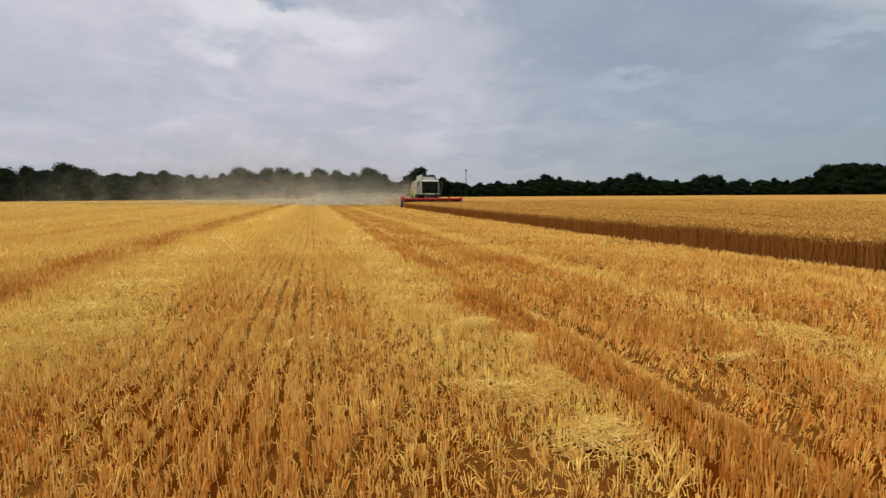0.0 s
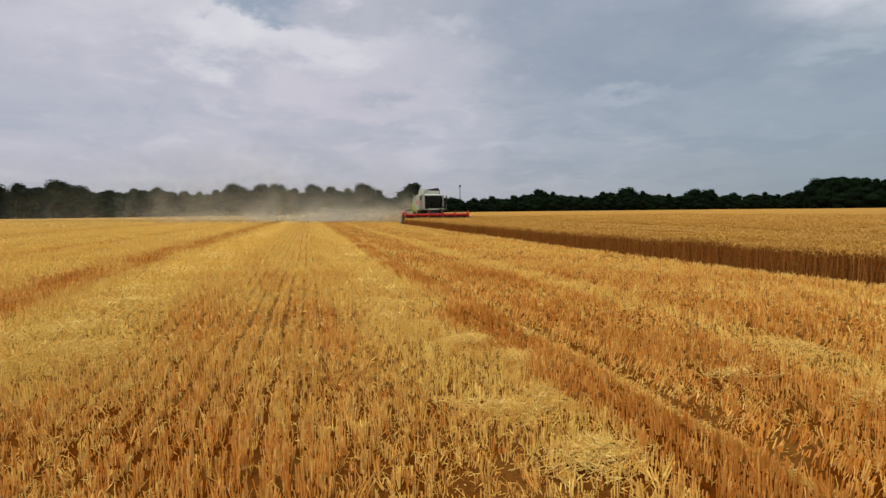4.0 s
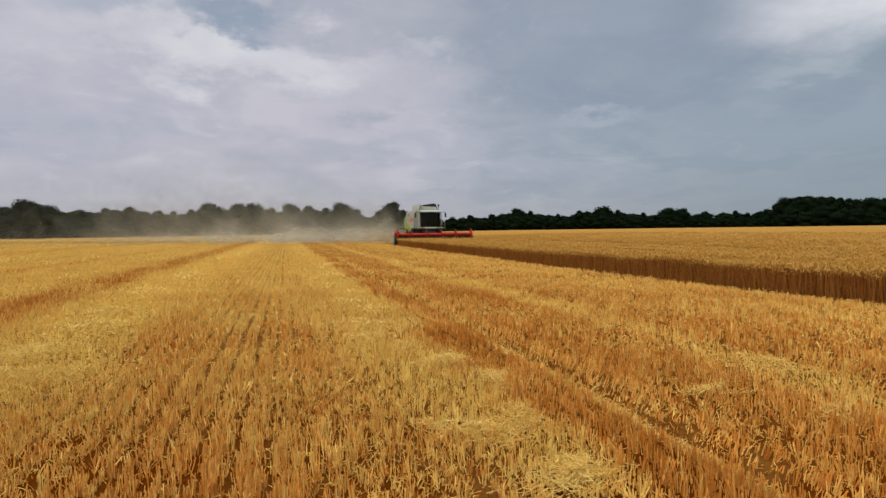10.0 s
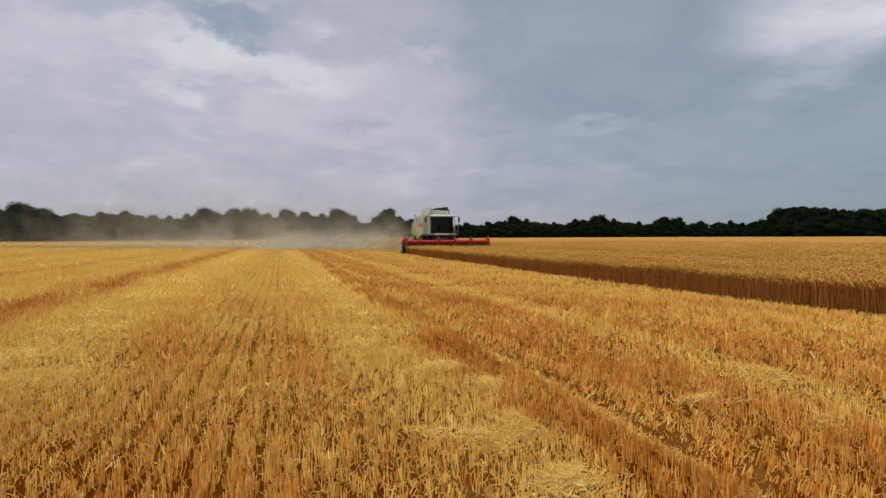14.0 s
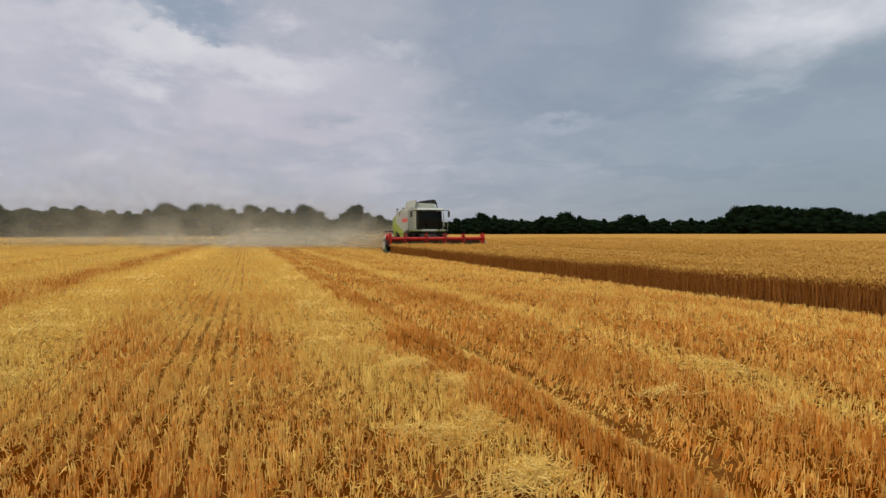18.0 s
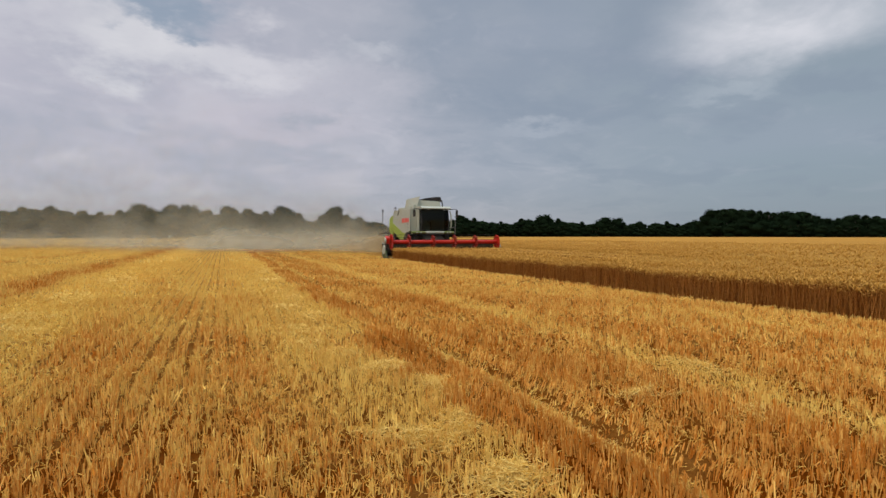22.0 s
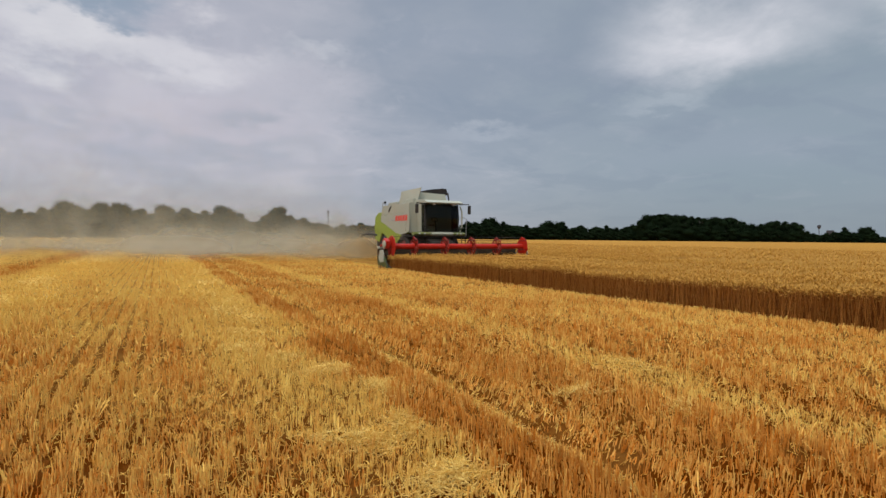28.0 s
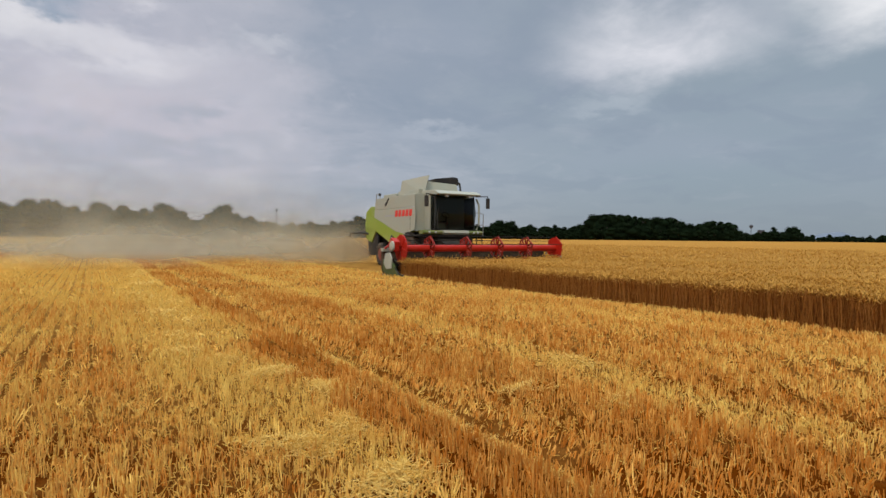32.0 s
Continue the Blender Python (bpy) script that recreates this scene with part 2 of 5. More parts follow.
GROUND = material("stubble_ground", ground_build)
WHEAT_TOP = material("wheat_canopy", wheat_top_build)
STUBBLE = straw_like("stubble_stalk", (0.60, 0.196, 0.020), (1.0, 0.650, 0.170), strips=(0.44, 0.150, 0.018))
LOOSE_STRAW = straw_like("loose_straw", (0.68, 0.33, 0.045), (1.0, 0.75, 0.19))
PALE_STRAW = straw_like("pale_straw", (0.70, 0.38, 0.060), (1.0, 0.77, 0.25))
WHEAT_STALK = straw_like("wheat_stalk", (0.20, 0.066, 0.011), (0.50, 0.225, 0.055))
WHEAT_HEAD = straw_like("wheat_head", (0.42, 0.195, 0.030), (0.72, 0.420, 0.100))
# dark brown that holds the shade deep among the standing stalks
WHEAT_CORE_SHADE = material("wheat_core", lambda t: surface(t, blend(t, grain(t, place(t), 9.0), (0.085, 0.026, 0.005), (0.20, 0.070, 0.014)), 0.9, Specular_IOR_Level=0.0))


def leaf_build(t):
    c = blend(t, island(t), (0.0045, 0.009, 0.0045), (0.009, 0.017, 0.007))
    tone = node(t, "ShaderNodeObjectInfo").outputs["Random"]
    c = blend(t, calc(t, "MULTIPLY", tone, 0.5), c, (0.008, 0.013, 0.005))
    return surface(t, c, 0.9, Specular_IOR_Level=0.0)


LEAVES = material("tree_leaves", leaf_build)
BARK = material("bark", lambda t: surface(t, blend(t, grain(t, own(t), 12.0), (0.05, 0.04, 0.03), (0.12, 0.10, 0.08)), 0.9))
WHITE = painted("cream_white_paint", (0.310, 0.322, 0.250), dust=0.26)
GREEN = painted("seed_green_paint", (0.215, 0.28, 0.026), dust=0.34)
GREEN_DULL = painted("dull_green_paint", (0.10, 0.13, 0.022), dust=0.35)
GREEN_DARK = painted("shaded_green_paint", (0.035, 0.060, 0.012), dust=0.2)
RED = painted("red_paint", (0.36, 0.013, 0.005), dust=0.05)
SPIDER_RED = painted("dusty_red_paint", (0.21, 0.010, 0.004), dust=0.08)
PAN = painted("straw_dusted_steel", (0.032, 0.018, 0.007), 0.8, 0.22)
RIM_RED = painted("red_rim_paint", (0.16, 0.018, 0.012), dust=0.35)
BLACK = painted("black_paint", (0.018, 0.018, 0.018), 0.5, 0.12)
GREY = painted("dark_grey_steel", (0.011, 0.010, 0.008), 0.8, 0.08)
STEEL = painted("worn_steel", (0.26, 0.25, 0.23), 0.55, 0.35, 0.2)
RUBBER = painted("tyre_rubber", (0.018, 0.017, 0.016), 0.8, 0.30)
LETTER_RED = painted("red_lettering", (0.62, 0.03, 0.02), dust=0.1)
LETTER_GREY = painted("grey_lettering", (0.30, 0.30, 0.30), dust=0.1)
CAB_DARK = painted("cab_interior", (0.030, 0.030, 0.032), 0.7, 0.1)
LAMP_LENS = painted("lamp_lens", (0.40, 0.40, 0.37), 0.1, 0.1)
CONCRETE = painted("weathered_concrete", (0.055, 0.058, 0.065), 0.8, 0.0)
MAST_GREY = painted("mast_steel", (0.05, 0.052, 0.058), 0.6, 0.0)
HILL = material("far_hill", lambda t: surface(t, blend(t, grain(t, place(t), 0.02), (0.10, 0.13, 0.16), (0.14, 0.17, 0.20)), 1.0))


def dust_veil(name, thin, thick):
    """A thin drift of dust: lets light through between billows, lit from both sides."""
    def build(t):
        p = own(t)
        much = node(t, "ShaderNodeAttribute", key="dustiness").outputs["Fac"]
        slow = node(t, "ShaderNodeMapping", [("Vector", p), ("Scale", (1.0, 1.0, 1.5))]).outputs[0]
        billow, puff = grain(t, slow, 0.12, 2.0, 0.45, 0.4), grain(t, slow, 0.36, 2.5, 0.45, 0.4)
        n = calc(t, "ADD", calc(t, "MULTIPLY", billow, 2.6), calc(t, "MULTIPLY", puff, 1.5))
        a = calc(t, "MULTIPLY", much, span(t, n, 1.40, 2.75, 0.10, 1.9), clamp=True)
        c = blend(t, puff, thin, thick)
        lit = node(t, "ShaderNodeBsdfDiffuse", [(0, c)]).outputs[0]
        back = node(t, "ShaderNodeBsdfTranslucent", [(0, c)]).outputs[0]
        both = node(t, "ShaderNodeMixShader", [(0, 0.45), (1, lit), (2, back)]).outputs[0]
        clear = node(t, "ShaderNodeBsdfTransparent", []).outputs[0]
        return node(t, "ShaderNodeMixShader", [(0, a), (1, clear), (2, both)]).outputs[0]
    return material(name, build)


DUST = dust_veil("harvest_dust", (0.435, 0.408, 0.272), (0.615, 0.568, 0.430))
CHAFF_DUST = dust_veil("chaff_dust", (0.44, 0.32, 0.15), (0.60, 0.46, 0.25))


def glass_build(t):
    clear = node(t, "ShaderNodeBsdfTransparent", [(0, (0.20, 0.23, 0.22, 1.0))]).outputs[0]
    gloss = node(t, "ShaderNodeBsdfGlossy", [(0, (1.0, 1.0, 1.0, 1.0)), ("Roughness", 0.05)]).outputs[0]
    f = node(t, "ShaderNodeFresnel", [("IOR", 1.28)]).outputs[0]
    return node(t, "ShaderNodeMixShader", [(0, f), (1, clear), (2, gloss)]).outputs[0]


GLASS = material("tinted_glass", glass_build)


# ---- mesh helpers ----
def part(name, bm, mat, parent=None, label=""):
    """Links a bmesh as one mesh object, under a thing or a part."""
    me = bpy.data.meshes.new(name)
    bm.to_mesh(me)
    bm.free()
    me.materials.append(mat)
    ob = new(name, me)
    ob.parent = parent
    if label:
        tagged(ob, label)
    return ob


def big_mesh(name, verts, faces, mat, attribute=None):
    """One mesh object from arrays; all faces have the same number of corners."""
    verts, faces = np.asarray(verts, np.float32), np.asarray(faces, np.int32)
    me = bpy.data.meshes.new(name)
    me.vertices.add(len(verts))
    me.vertices.foreach_set("co", verts.ravel())
    me.loops.add(faces.size)
    me.loops.foreach_set("vertex_index", faces.ravel())
    me.polygons.add(len(faces))
    me.polygons.foreach_set("loop_start", np.arange(0, faces.size, faces.shape[1], dtype=np.int32))
    if attribute:
        key, values = attribute
        me.attributes.new(key, "FLOAT", "POINT").data.foreach_set("value", np.asarray(values, np.float32))
    me.update(calc_edges=True)
    me.materials.append(mat)
    return new(name, me)


def blades(rng, foot, height, width, lean, push=None):
    """Stalks as folded strips: three lines of two points. foot: n x 3; push: how far the top leans, n x 2."""
    n = len(foot)
    turn = rng.uniform(0, 2 * np.pi, n)
    side = np.stack([np.cos(turn), np.sin(turn), np.zeros(n)], 1) * (width / 2)[:, None]
    fold = np.stack([-np.sin(turn), np.cos(turn), np.zeros(n)], 1) * (width / 2)[:, None]
    tip = np.stack([rng.normal(0, 1, n) * lean, rng.normal(0, 1, n) * lean, height], 1)
    if push is not None:
        tip[:, :2] += push
    v = np.stack([foot - side, foot + fold, foot + side, foot + tip - side * 0.8, foot + tip + fold * 0.8, foot + tip + side * 0.8], 1)
    b = np.arange(n)[:, None] * 6
    f = np.concatenate([b + [0, 1, 4, 3], b + [1, 2, 5, 4]])
    return v.reshape(-1, 3), f


def rods(a, b, width):
    """Three-sided rods from a to b, arrays n x 3."""
    n = len(a)
    d = b - a
    d = d / np.linalg.norm(d, axis=1, keepdims=True)
    h = np.where(np.abs(d[:, 2:]) > 0.8, [[1.0, 0, 0]], [[0, 0, 1.0]])
    u = np.cross(d, h)
    u /= np.linalg.norm(u, axis=1, keepdims=True)
    w = np.cross(d, u)
    ring = [(math.cos(k), math.sin(k)) for k in (0.5, 2.594, 4.688)]
    off = [(u * c + w * s) * (width / 2)[:, None] for c, s in ring]
    v = np.stack([a + o for o in off] + [b + o * 0.85 for o in off], 1)
    i = np.arange(n)[:, None] * 6
    f = np.concatenate([i + [0, 1, 4, 3], i + [1, 2, 5, 4], i + [2, 0, 3, 5]])
    return v.reshape(-1, 3), f


def heads(rng, top, length, width):
    """Ears of wheat: nodding spindles, as double pyramids of three sides."""
    n = len(top)
    a = rng.uniform(0, 2 * np.pi, n)
    drop = rng.uniform(0.1, 1.5, n)
    d = np.stack([np.cos(a) * np.sin(drop), np.sin(a) * np.sin(drop), np.cos(drop)], 1)
    h = np.array([[0.3, 0.5, 0.81]])
    u = np.cross(d, h)
    u /= np.linalg.norm(u, axis=1, keepdims=True)
    w = np.cross(d, u)
    mid = top + d * (length * 0.45)[:, None]
    ring = [mid + (u * math.cos(k) + w * math.sin(k)) * (width / 2)[:, None] for k in (0, 2.094, 4.189)]
    v = np.stack([top] + ring + [top + d * length[:, None]], 1)
    i = np.arange(n)[:, None] * 5
    f = np.concatenate([i + list(q) for q in ((0, 2, 1), (0, 3, 2), (0, 1, 3), (4, 1, 2), (4, 2, 3), (4, 3, 1))])
    return v.reshape(-1, 3), f


def joined(*pieces):
    v, f, k = [], [], 0
    for a, b in pieces:
        v.append(a)
        f.append(b + k)
        k += len(a)
    return np.concatenate(v), np.concatenate(f)


# ---- plan of the field: +Y along the drilled rows, the camera near the origin ----
SPEED = 1.74


def cut_line(y):
    """Outer end of the cutter bar at its way past y."""
    return np.interp(y, [19, 23, 26, 32, 40, 51, 61, 75], [9.90, 10.16, 10.36, 10.42, 10.72, 11.16, 11.56, 11.85])


def crop_edge(y):
    """Edge of the standing wheat."""
    return np.interp(y, [-30, 3.6, 8, 14, 20, 30, 40, 51, 61, 75, 90], [11.9, 11.45, 11.3, 10.95, 10.75, 11.0, 11.28, 11.58, 11.82, 12.1, 12.3])


def chaff_cover(x, y):
    """0 bare stubble to 1 thick chopped straw, in strips along the rows."""
    wobble = 0.07 * np.sin(y * 0.31 + 1.0) + 0.05 * np.sin(y * 0.83 + x) + 0.13 * np.sin(y * 3.3 + 1.5 * np.sin(y * 1.1)) * np.exp(-((x - 2.1) / 0.5) ** 2)
    strip = np.interp(x + wobble, STRIP_X, STRIP_COVER)
    strip = strip + 0.09 * (1 + np.sin(y * 1.45 + 0.6)) * np.exp(-((x - 2.5) / 0.35) ** 2)
    return np.clip(strip + 0.12 * np.sin(y * 0.9 + x * 2.1) * np.sin(x * 1.7 - y * 0.23), 0, 1)


STRIP_X = [-30, -26, -25, -21, -20, -16, -14, -13, -12, -10.5, -9, -8, -7.0, -6.2, -5.2, -4.5, -3.4, -2.6, -2.1, 0.38, 0.6, 1.9, 2.20, 2.28, 2.86, 2.95, 3.05, 3.3, 4.8, 5.2, 5.6, 5.95, 7.5, 8.5, 12]
STRIP_COVER = [.55, .55, .30, .5, .75, .5, .5, .85, .22, .62, .5, .62, .45, .18, .18, .72, .95, .78, .47, .47, .58, .70, .5, .06, .06, .40, .40, .17, .18, .56, .56, .22, .26, .34, .36]
RUTS = ((3.0, 0.13, 0.10), (-5.7, 0.45, 0.05), (1.55, 0.2, 0.02))


def relief(x, y):
    """Height of the soil."""
    h = 0.012 * np.sin(x * 3.1 + np.sin(y * 0.7)) + 0.010 * np.sin(y * 2.3 + x * 0.8)
    for cx, half, deep in RUTS:
        h = h - deep * np.exp(-((x - cx - 0.05 * np.sin(y * 0.4)) / half) ** 2)
    return h


def make_ground():
    xs = np.concatenate([-np.geomspace(3500, 34, 16), np.arange(-30, 30.01, 0.22), np.geomspace(34, 3500, 16)])
    ys = np.concatenate([-np.geomspace(3500, 12, 12), np.arange(-8, 24, 0.3), np.arange(24, 100, 1.2), np.geomspace(104, 3500, 26)])
    gx, gy = np.meshgrid(xs, ys)
    near = (np.abs(gx) < 31) & (gy > -9) & (gy < 100)
    gz = np.where(near, relief(gx, gy), 0.0)
    n, m = len(ys), len(xs)
    k = np.arange(n * m).reshape(n, m)
    f = np.stack([k[:-1, :-1], k[:-1, 1:], k[1:, 1:], k[1:, :-1]], -1).reshape(-1, 4)
    # near by, the straw lies on the soil as pieces of its own, and the ground colour takes on their gaps' shade
    cover = np.where(np.abs(gx) < 40, chaff_cover(gx, gy), 0.5) * np.interp(np.hypot(gx, gy), [5, 9, 18], [0.06, 0.30, 0.95])
    g = big_mesh("ground", np.stack([gx, gy, gz], -1).reshape(-1, 3), f, GROUND, ("chaff", cover.ravel()))
    tagged(g, "golden wheat stubble field with strips of chopped straw", "field", kind="structure")


def in_view(x, y):
    a = np.degrees(np.arctan2(x, y))
    return (a > -31) & (a < 78)


# reach of a belt round the camera, gap between plants, stalks a plant, width of a stalk, leaf scraps a plant
BELTS = ((0.3, 10.0, 0.060, 2, 0.011, 0), (2.0, 7.5, 0.026, 4, 0.0086, 0.5), (7.5, 17.0, 0.036, 3, 0.0140, 0.4), (17.0, 36.0, 0.075, 2, 0.026, 0),
         (36.0, 85.0, 0.20, 1, 0.045, 0), (85.0, 230.0, 0.8, 1, 0.16, 0))


def make_stubble():
    """Plants of several cut stalks and a few dry leaf scraps, in drilled rows; farther off fewer and thicker pieces stand for them."""
    rng = np.random.default_rng(3)
    row = 0.125
    for near, far, gap_y, tillers, wide, scraps in BELTS:
        seen = near > 1
        count = np.arange(-int(far * (0.58 if seen else 1.0) / row), int(13.0 / row), 5 if near > 80 else 1)
        # the coulters stand in pairs, so every second gap is wider
        xs = count * row + np.where(count % 2 == 0, 0.016, -0.016)
        ys = np.arange(-0.5 if seen else -far, far, gap_y)
        x, y = [g.ravel() for g in np.meshgrid(xs, ys)]
        r = np.hypot(x, y)
        sel = (r > near) & (r < far) & (in_view(x, y) if seen else ~in_view(x, y) | (r < 2.0)) & (x < crop_edge(y) + 0.1)
        x, y = x[sel], y[sel]
        n = len(x)
        # rows run clean between the wheel marks and are scuffed elsewhere
        clean = np.exp(-((x + 0.85 + 0.2 * np.sin(y * 0.5)) / 1.05) ** 4) + np.exp(-((x - 2.5) / 0.35) ** 4) + np.exp(-((x + 5.8) / 0.6) ** 4)
        x = x + rng.normal(0, 1, n) * (np.interp(np.hypot(x, y), [5, 9, 16], [0.029, 0.016, 0.008]) + 0.030 * (1 - clean.clip(0, 1)))
        y = y + rng.uniform(-0.5, 0.5, n) * gap_y
        cover = chaff_cover(x, y)
        keep = rng.random(n) > 0.05 + np.clip(cover - 0.45, 0, 1) * 0.75
        gap = np.sin(x * 1.9 + 2 * np.sin(y * 0.7)) * np.sin(y * 1.3 + 2 * np.sin(x * 0.9))
        keep &= rng.random(n) > 0.04 + np.clip(gap - 0.30, 0, 1) * 0.20
        hole = np.sin(x * 19 + 3 * np.sin(y * 5.3)) * np.sin(y * 15 + 3 * np.sin(x * 4.1)) + 0.5 * np.sin(x * 7.7 - y * 6.1)
        keep &= hole < np.where(x > 5.6, 0.55, np.where(x > 2.9, 0.66, 1.05))
        cx, half, _ = RUTS[0]
        keep &= (np.abs(x - cx - 0.05 * np.sin(y * 0.4)) > half * 0.75) | (rng.random(n) < 0.40)
        x, y, cover, hole = x[keep], y[keep], cover[keep], hole[keep]
        n = len(x)
        # tufts between the holes stand out paler; all stalks pale with distance, haze put into their colour
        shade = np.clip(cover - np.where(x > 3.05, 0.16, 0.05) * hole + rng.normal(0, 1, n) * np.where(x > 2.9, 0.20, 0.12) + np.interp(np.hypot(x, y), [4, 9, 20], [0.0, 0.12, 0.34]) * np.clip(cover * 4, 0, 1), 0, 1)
        patch = 0.020 * np.sin(x * 2.7 + y * 0.6) + 0.015 * np.sin(y * 2.1 - x)
        plant = (rng.normal(0.118, 0.030, n) + patch).clip(0.045, 0.19) * (1 - 0.25 * cover) * np.where(x > 3.1, 0.88, 1.0)
        # scuffed stubble leans, the way the wheels and the straw pushed it
        push = np.where(rng.random(n) < 0.12, 0.040, 0.006)[:, None] * rng.normal(0, 1, (n, 2))
        push[:, 0] += 0.035 * np.exp(-((x - 3.28) / 0.16) ** 2)
        pieces, shades = [], []
        k = np.repeat(np.arange(n), rng.poisson(tillers, n) if tillers > 2 else tillers)
        m = len(k)
        off = rng.normal(0, 1, (m, 2)) * [0.012, 0.018] if tillers > 1 else np.zeros((m, 2))
        px, py = x[k] + off[:, 0], y[k] + off[:, 1]
        tall = plant[k] * rng.uniform(0.50, 1.15, m)
        pieces.append(blades(rng, np.stack([px, py, relief(px, py) - 0.01], 1), tall, wide * rng.uniform(0.65, 1.4, m), np.full(m, 0.007), push[k] + off * 0.4))
        shades.append(np.repeat(shade[k], 6))
        if scraps:
            k = np.repeat(np.arange(n), rng.poisson(scraps, n))
            m = len(k)
            off = rng.normal(0, 0.016, (m, 2))
            px, py = x[k] + off[:, 0], y[k] + off[:, 1]
            base = plant[k] * rng.uniform(0.1, 0.65, m)
            turn = rng.uniform(0, 2 * np.pi, m)
            reach = rng.uniform(0.005, 0.04, m)[:, None] * np.stack([np.cos(turn), np.sin(turn)], 1)
            pieces.append(blades(rng, np.stack([px, py, relief(px, py) + base], 1), plant[k] * rng.uniform(0.15, 0.55, m), 0.9 * wide * rng.uniform(0.6, 1.5, m), np.full(m, 0.01), reach))
            shades.append(np.repeat(shade[k], 6))
        v, f = joined(*pieces)
        # the value holds chaff cover, random tone and painted distance haze
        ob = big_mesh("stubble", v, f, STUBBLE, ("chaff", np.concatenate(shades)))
        tagged(ob, "cut golden wheat stubble standing in drilled rows", "stubble", "stubble in the field", "stuff")


# heaps of straw that the chopper dropped: place, half width and half length
HEAPS = [(1.30, 7.95, 0.30, 0.35), (1.62, 7.4, 0.25, 0.30), (1.95, 6.35, 0.22, 0.32), (2.08, 5.35, 0.25, 0.40), (1.95, 4.25, 0.22, 0.22), (1.50, 4.10, 0.25, 0.25), (1.80, 3.12, 0.34, 0.24),
         (1.35, 9.6, 0.35, 0.4), (1.75, 10.8, 0.25, 0.4), (1.4, 12.5, 0.45, 0.6), (1.8, 14.3, 0.25, 0.6), (1.2, 16, 0.5, 0.8), (1.7, 20, 0.5, 1.2), (1.75, 26, 0.4, 1.6),
         (-3.15, 6.5, 0.32, 0.25), (-2.85, 7.3, 0.4, 0.4), (-3.6, 8.6, 0.5, 0.6), (-3.4, 10.9, 0.5, 0.7), (-3.7, 12.6, 0.5, 0.7), (-3.5, 16.5, 0.6, 1.2), (-3.5, 22, 0.6, 1.8),
         (2.96, 2.6, 0.07, 0.35), (2.95, 3.5, 0.07, 0.40), (2.95, 4.5, 0.08, 0.45), (2.93, 5.6, 0.07, 0.40), (2.90, 6.7, 0.08, 0.40), (3.0, 8.2, 0.09, 0.5),
         (4.1, 4.2, 0.3, 0.16), (4.6, 3.4, 0.28, 0.15), (5.5, 5.0, 0.25, 0.35)]


def make_loose_straw():
    rng = np.random.default_rng(5)
    a, b, w = [], [], []

    def scatter(x, y, low, high, wide, longest, tilt=0.75):
        n = len(x)
        mid = np.stack([x, y, relief(x, y) + low + rng.uniform(0, 1, n) * high], 1)
        t = rng.uniform(0, 2 * np.pi, n)
        half = rng.uniform(0.018, longest, n)
        d = np.stack([np.cos(t), np.sin(t), rng.normal(0, tilt, n)], 1) * half[:, None]
        a.append(mid - d)
        b.append(mid + d)
        w.append(wide * rng.uniform(0.7, 1.3, n))

    for near, far, count, wide in ((0.3, 10, 40000, 0.0070), (2, 8, 95000, 0.0043), (7, 17, 72000, 0.0090), (15, 36, 56000, 0.0170)):
        az, r = np.radians(rng.uniform(*((-31, 78) if near > 1 else (78, 329)), count)), far * np.sqrt(rng.uniform(0.03, 1, count))
        x, y = r * np.sin(az), r * np.cos(az)
        cover = chaff_cover(x, y)
        clump = np.sin(x * 2.3 + np.sin(y * 1.7) * 2) * np.sin(y * 1.9 + np.cos(x * 1.3) * 2)
        keep = (rng.random(count) < np.where(x > 2.8, 0.09, 0.03) + np.where(far < 10, 1.15 * cover ** 3.2, cover ** 2.0) * (0.85 + 0.55 * clump)) & (x < crop_edge(y)) & (r > near)
        x, y, cover = x[keep], y[keep], cover[keep]
        scatter(x, y, 0.015, 0.05 + 0.06 * cover, wide, 0.036 if far < 10 else 0.050)
    v, f = rods(np.concatenate(a), np.concatenate(b), np.concatenate(w))
    v[:, 2] = np.maximum(v[:, 2], -0.03)
    ob = big_mesh("loose_straw", v, f, LOOSE_STRAW)
    tagged(ob, "chopped straw lying loose on the stubble", "straw", kind="stuff")
    for hx, hy, rx, ry in HEAPS:
        for kept in (a, b, w):
            kept.clear()
        far = math.hypot(hx, hy)
        wide = 0.0052 if far < 9 else 0.0085 * far / 9
        n = int((5200 if hx < 3 else 1700) * rx * ry * (0.0070 / wide) ** (1.2 if far < 9 else 1.8)) + 50
        # four lobes side by side, so that no heap is round
        lobe = rng.uniform(-0.9, 0.9, (4, 2))[rng.integers(0, 4, n)]
        x, y = hx + rx * (lobe[:, 0] + rng.normal(0, 0.42, n)), hy + ry * (lobe[:, 1] + rng.normal(0, 0.45, n))
        # a low mound, thickest in the middle
        mound = 0.065 * np.exp(-((x - hx) / rx) ** 2 - ((y - hy) / ry) ** 2) if rx > 0.1 else np.zeros(n)
        scatter(x, y, 0.02 + mound * 0.6, 0.03 + mound * 0.5, wide, 0.065 if rx > 0.1 else 0.08, 0.45)
        v, f = rods(a[0], b[0], w[0])
        v[:, 2] = np.maximum(v[:, 2], -0.10)
        ob = big_mesh("straw_heap", v, f, PALE_STRAW)
        tagged(ob, "thin pale heap of chopped straw lying on the stubble", "straw", "heaps of straw", "stuff")


CROP_H = 0.75


def crop_rise(x, y):
    return 0.05 * np.sin(x * 0.9 + np.sin(y * 0.6) * 1.5) * np.sin(y * 0.8) + 0.03 * np.sin(x * 3.1 + y * 2.2)


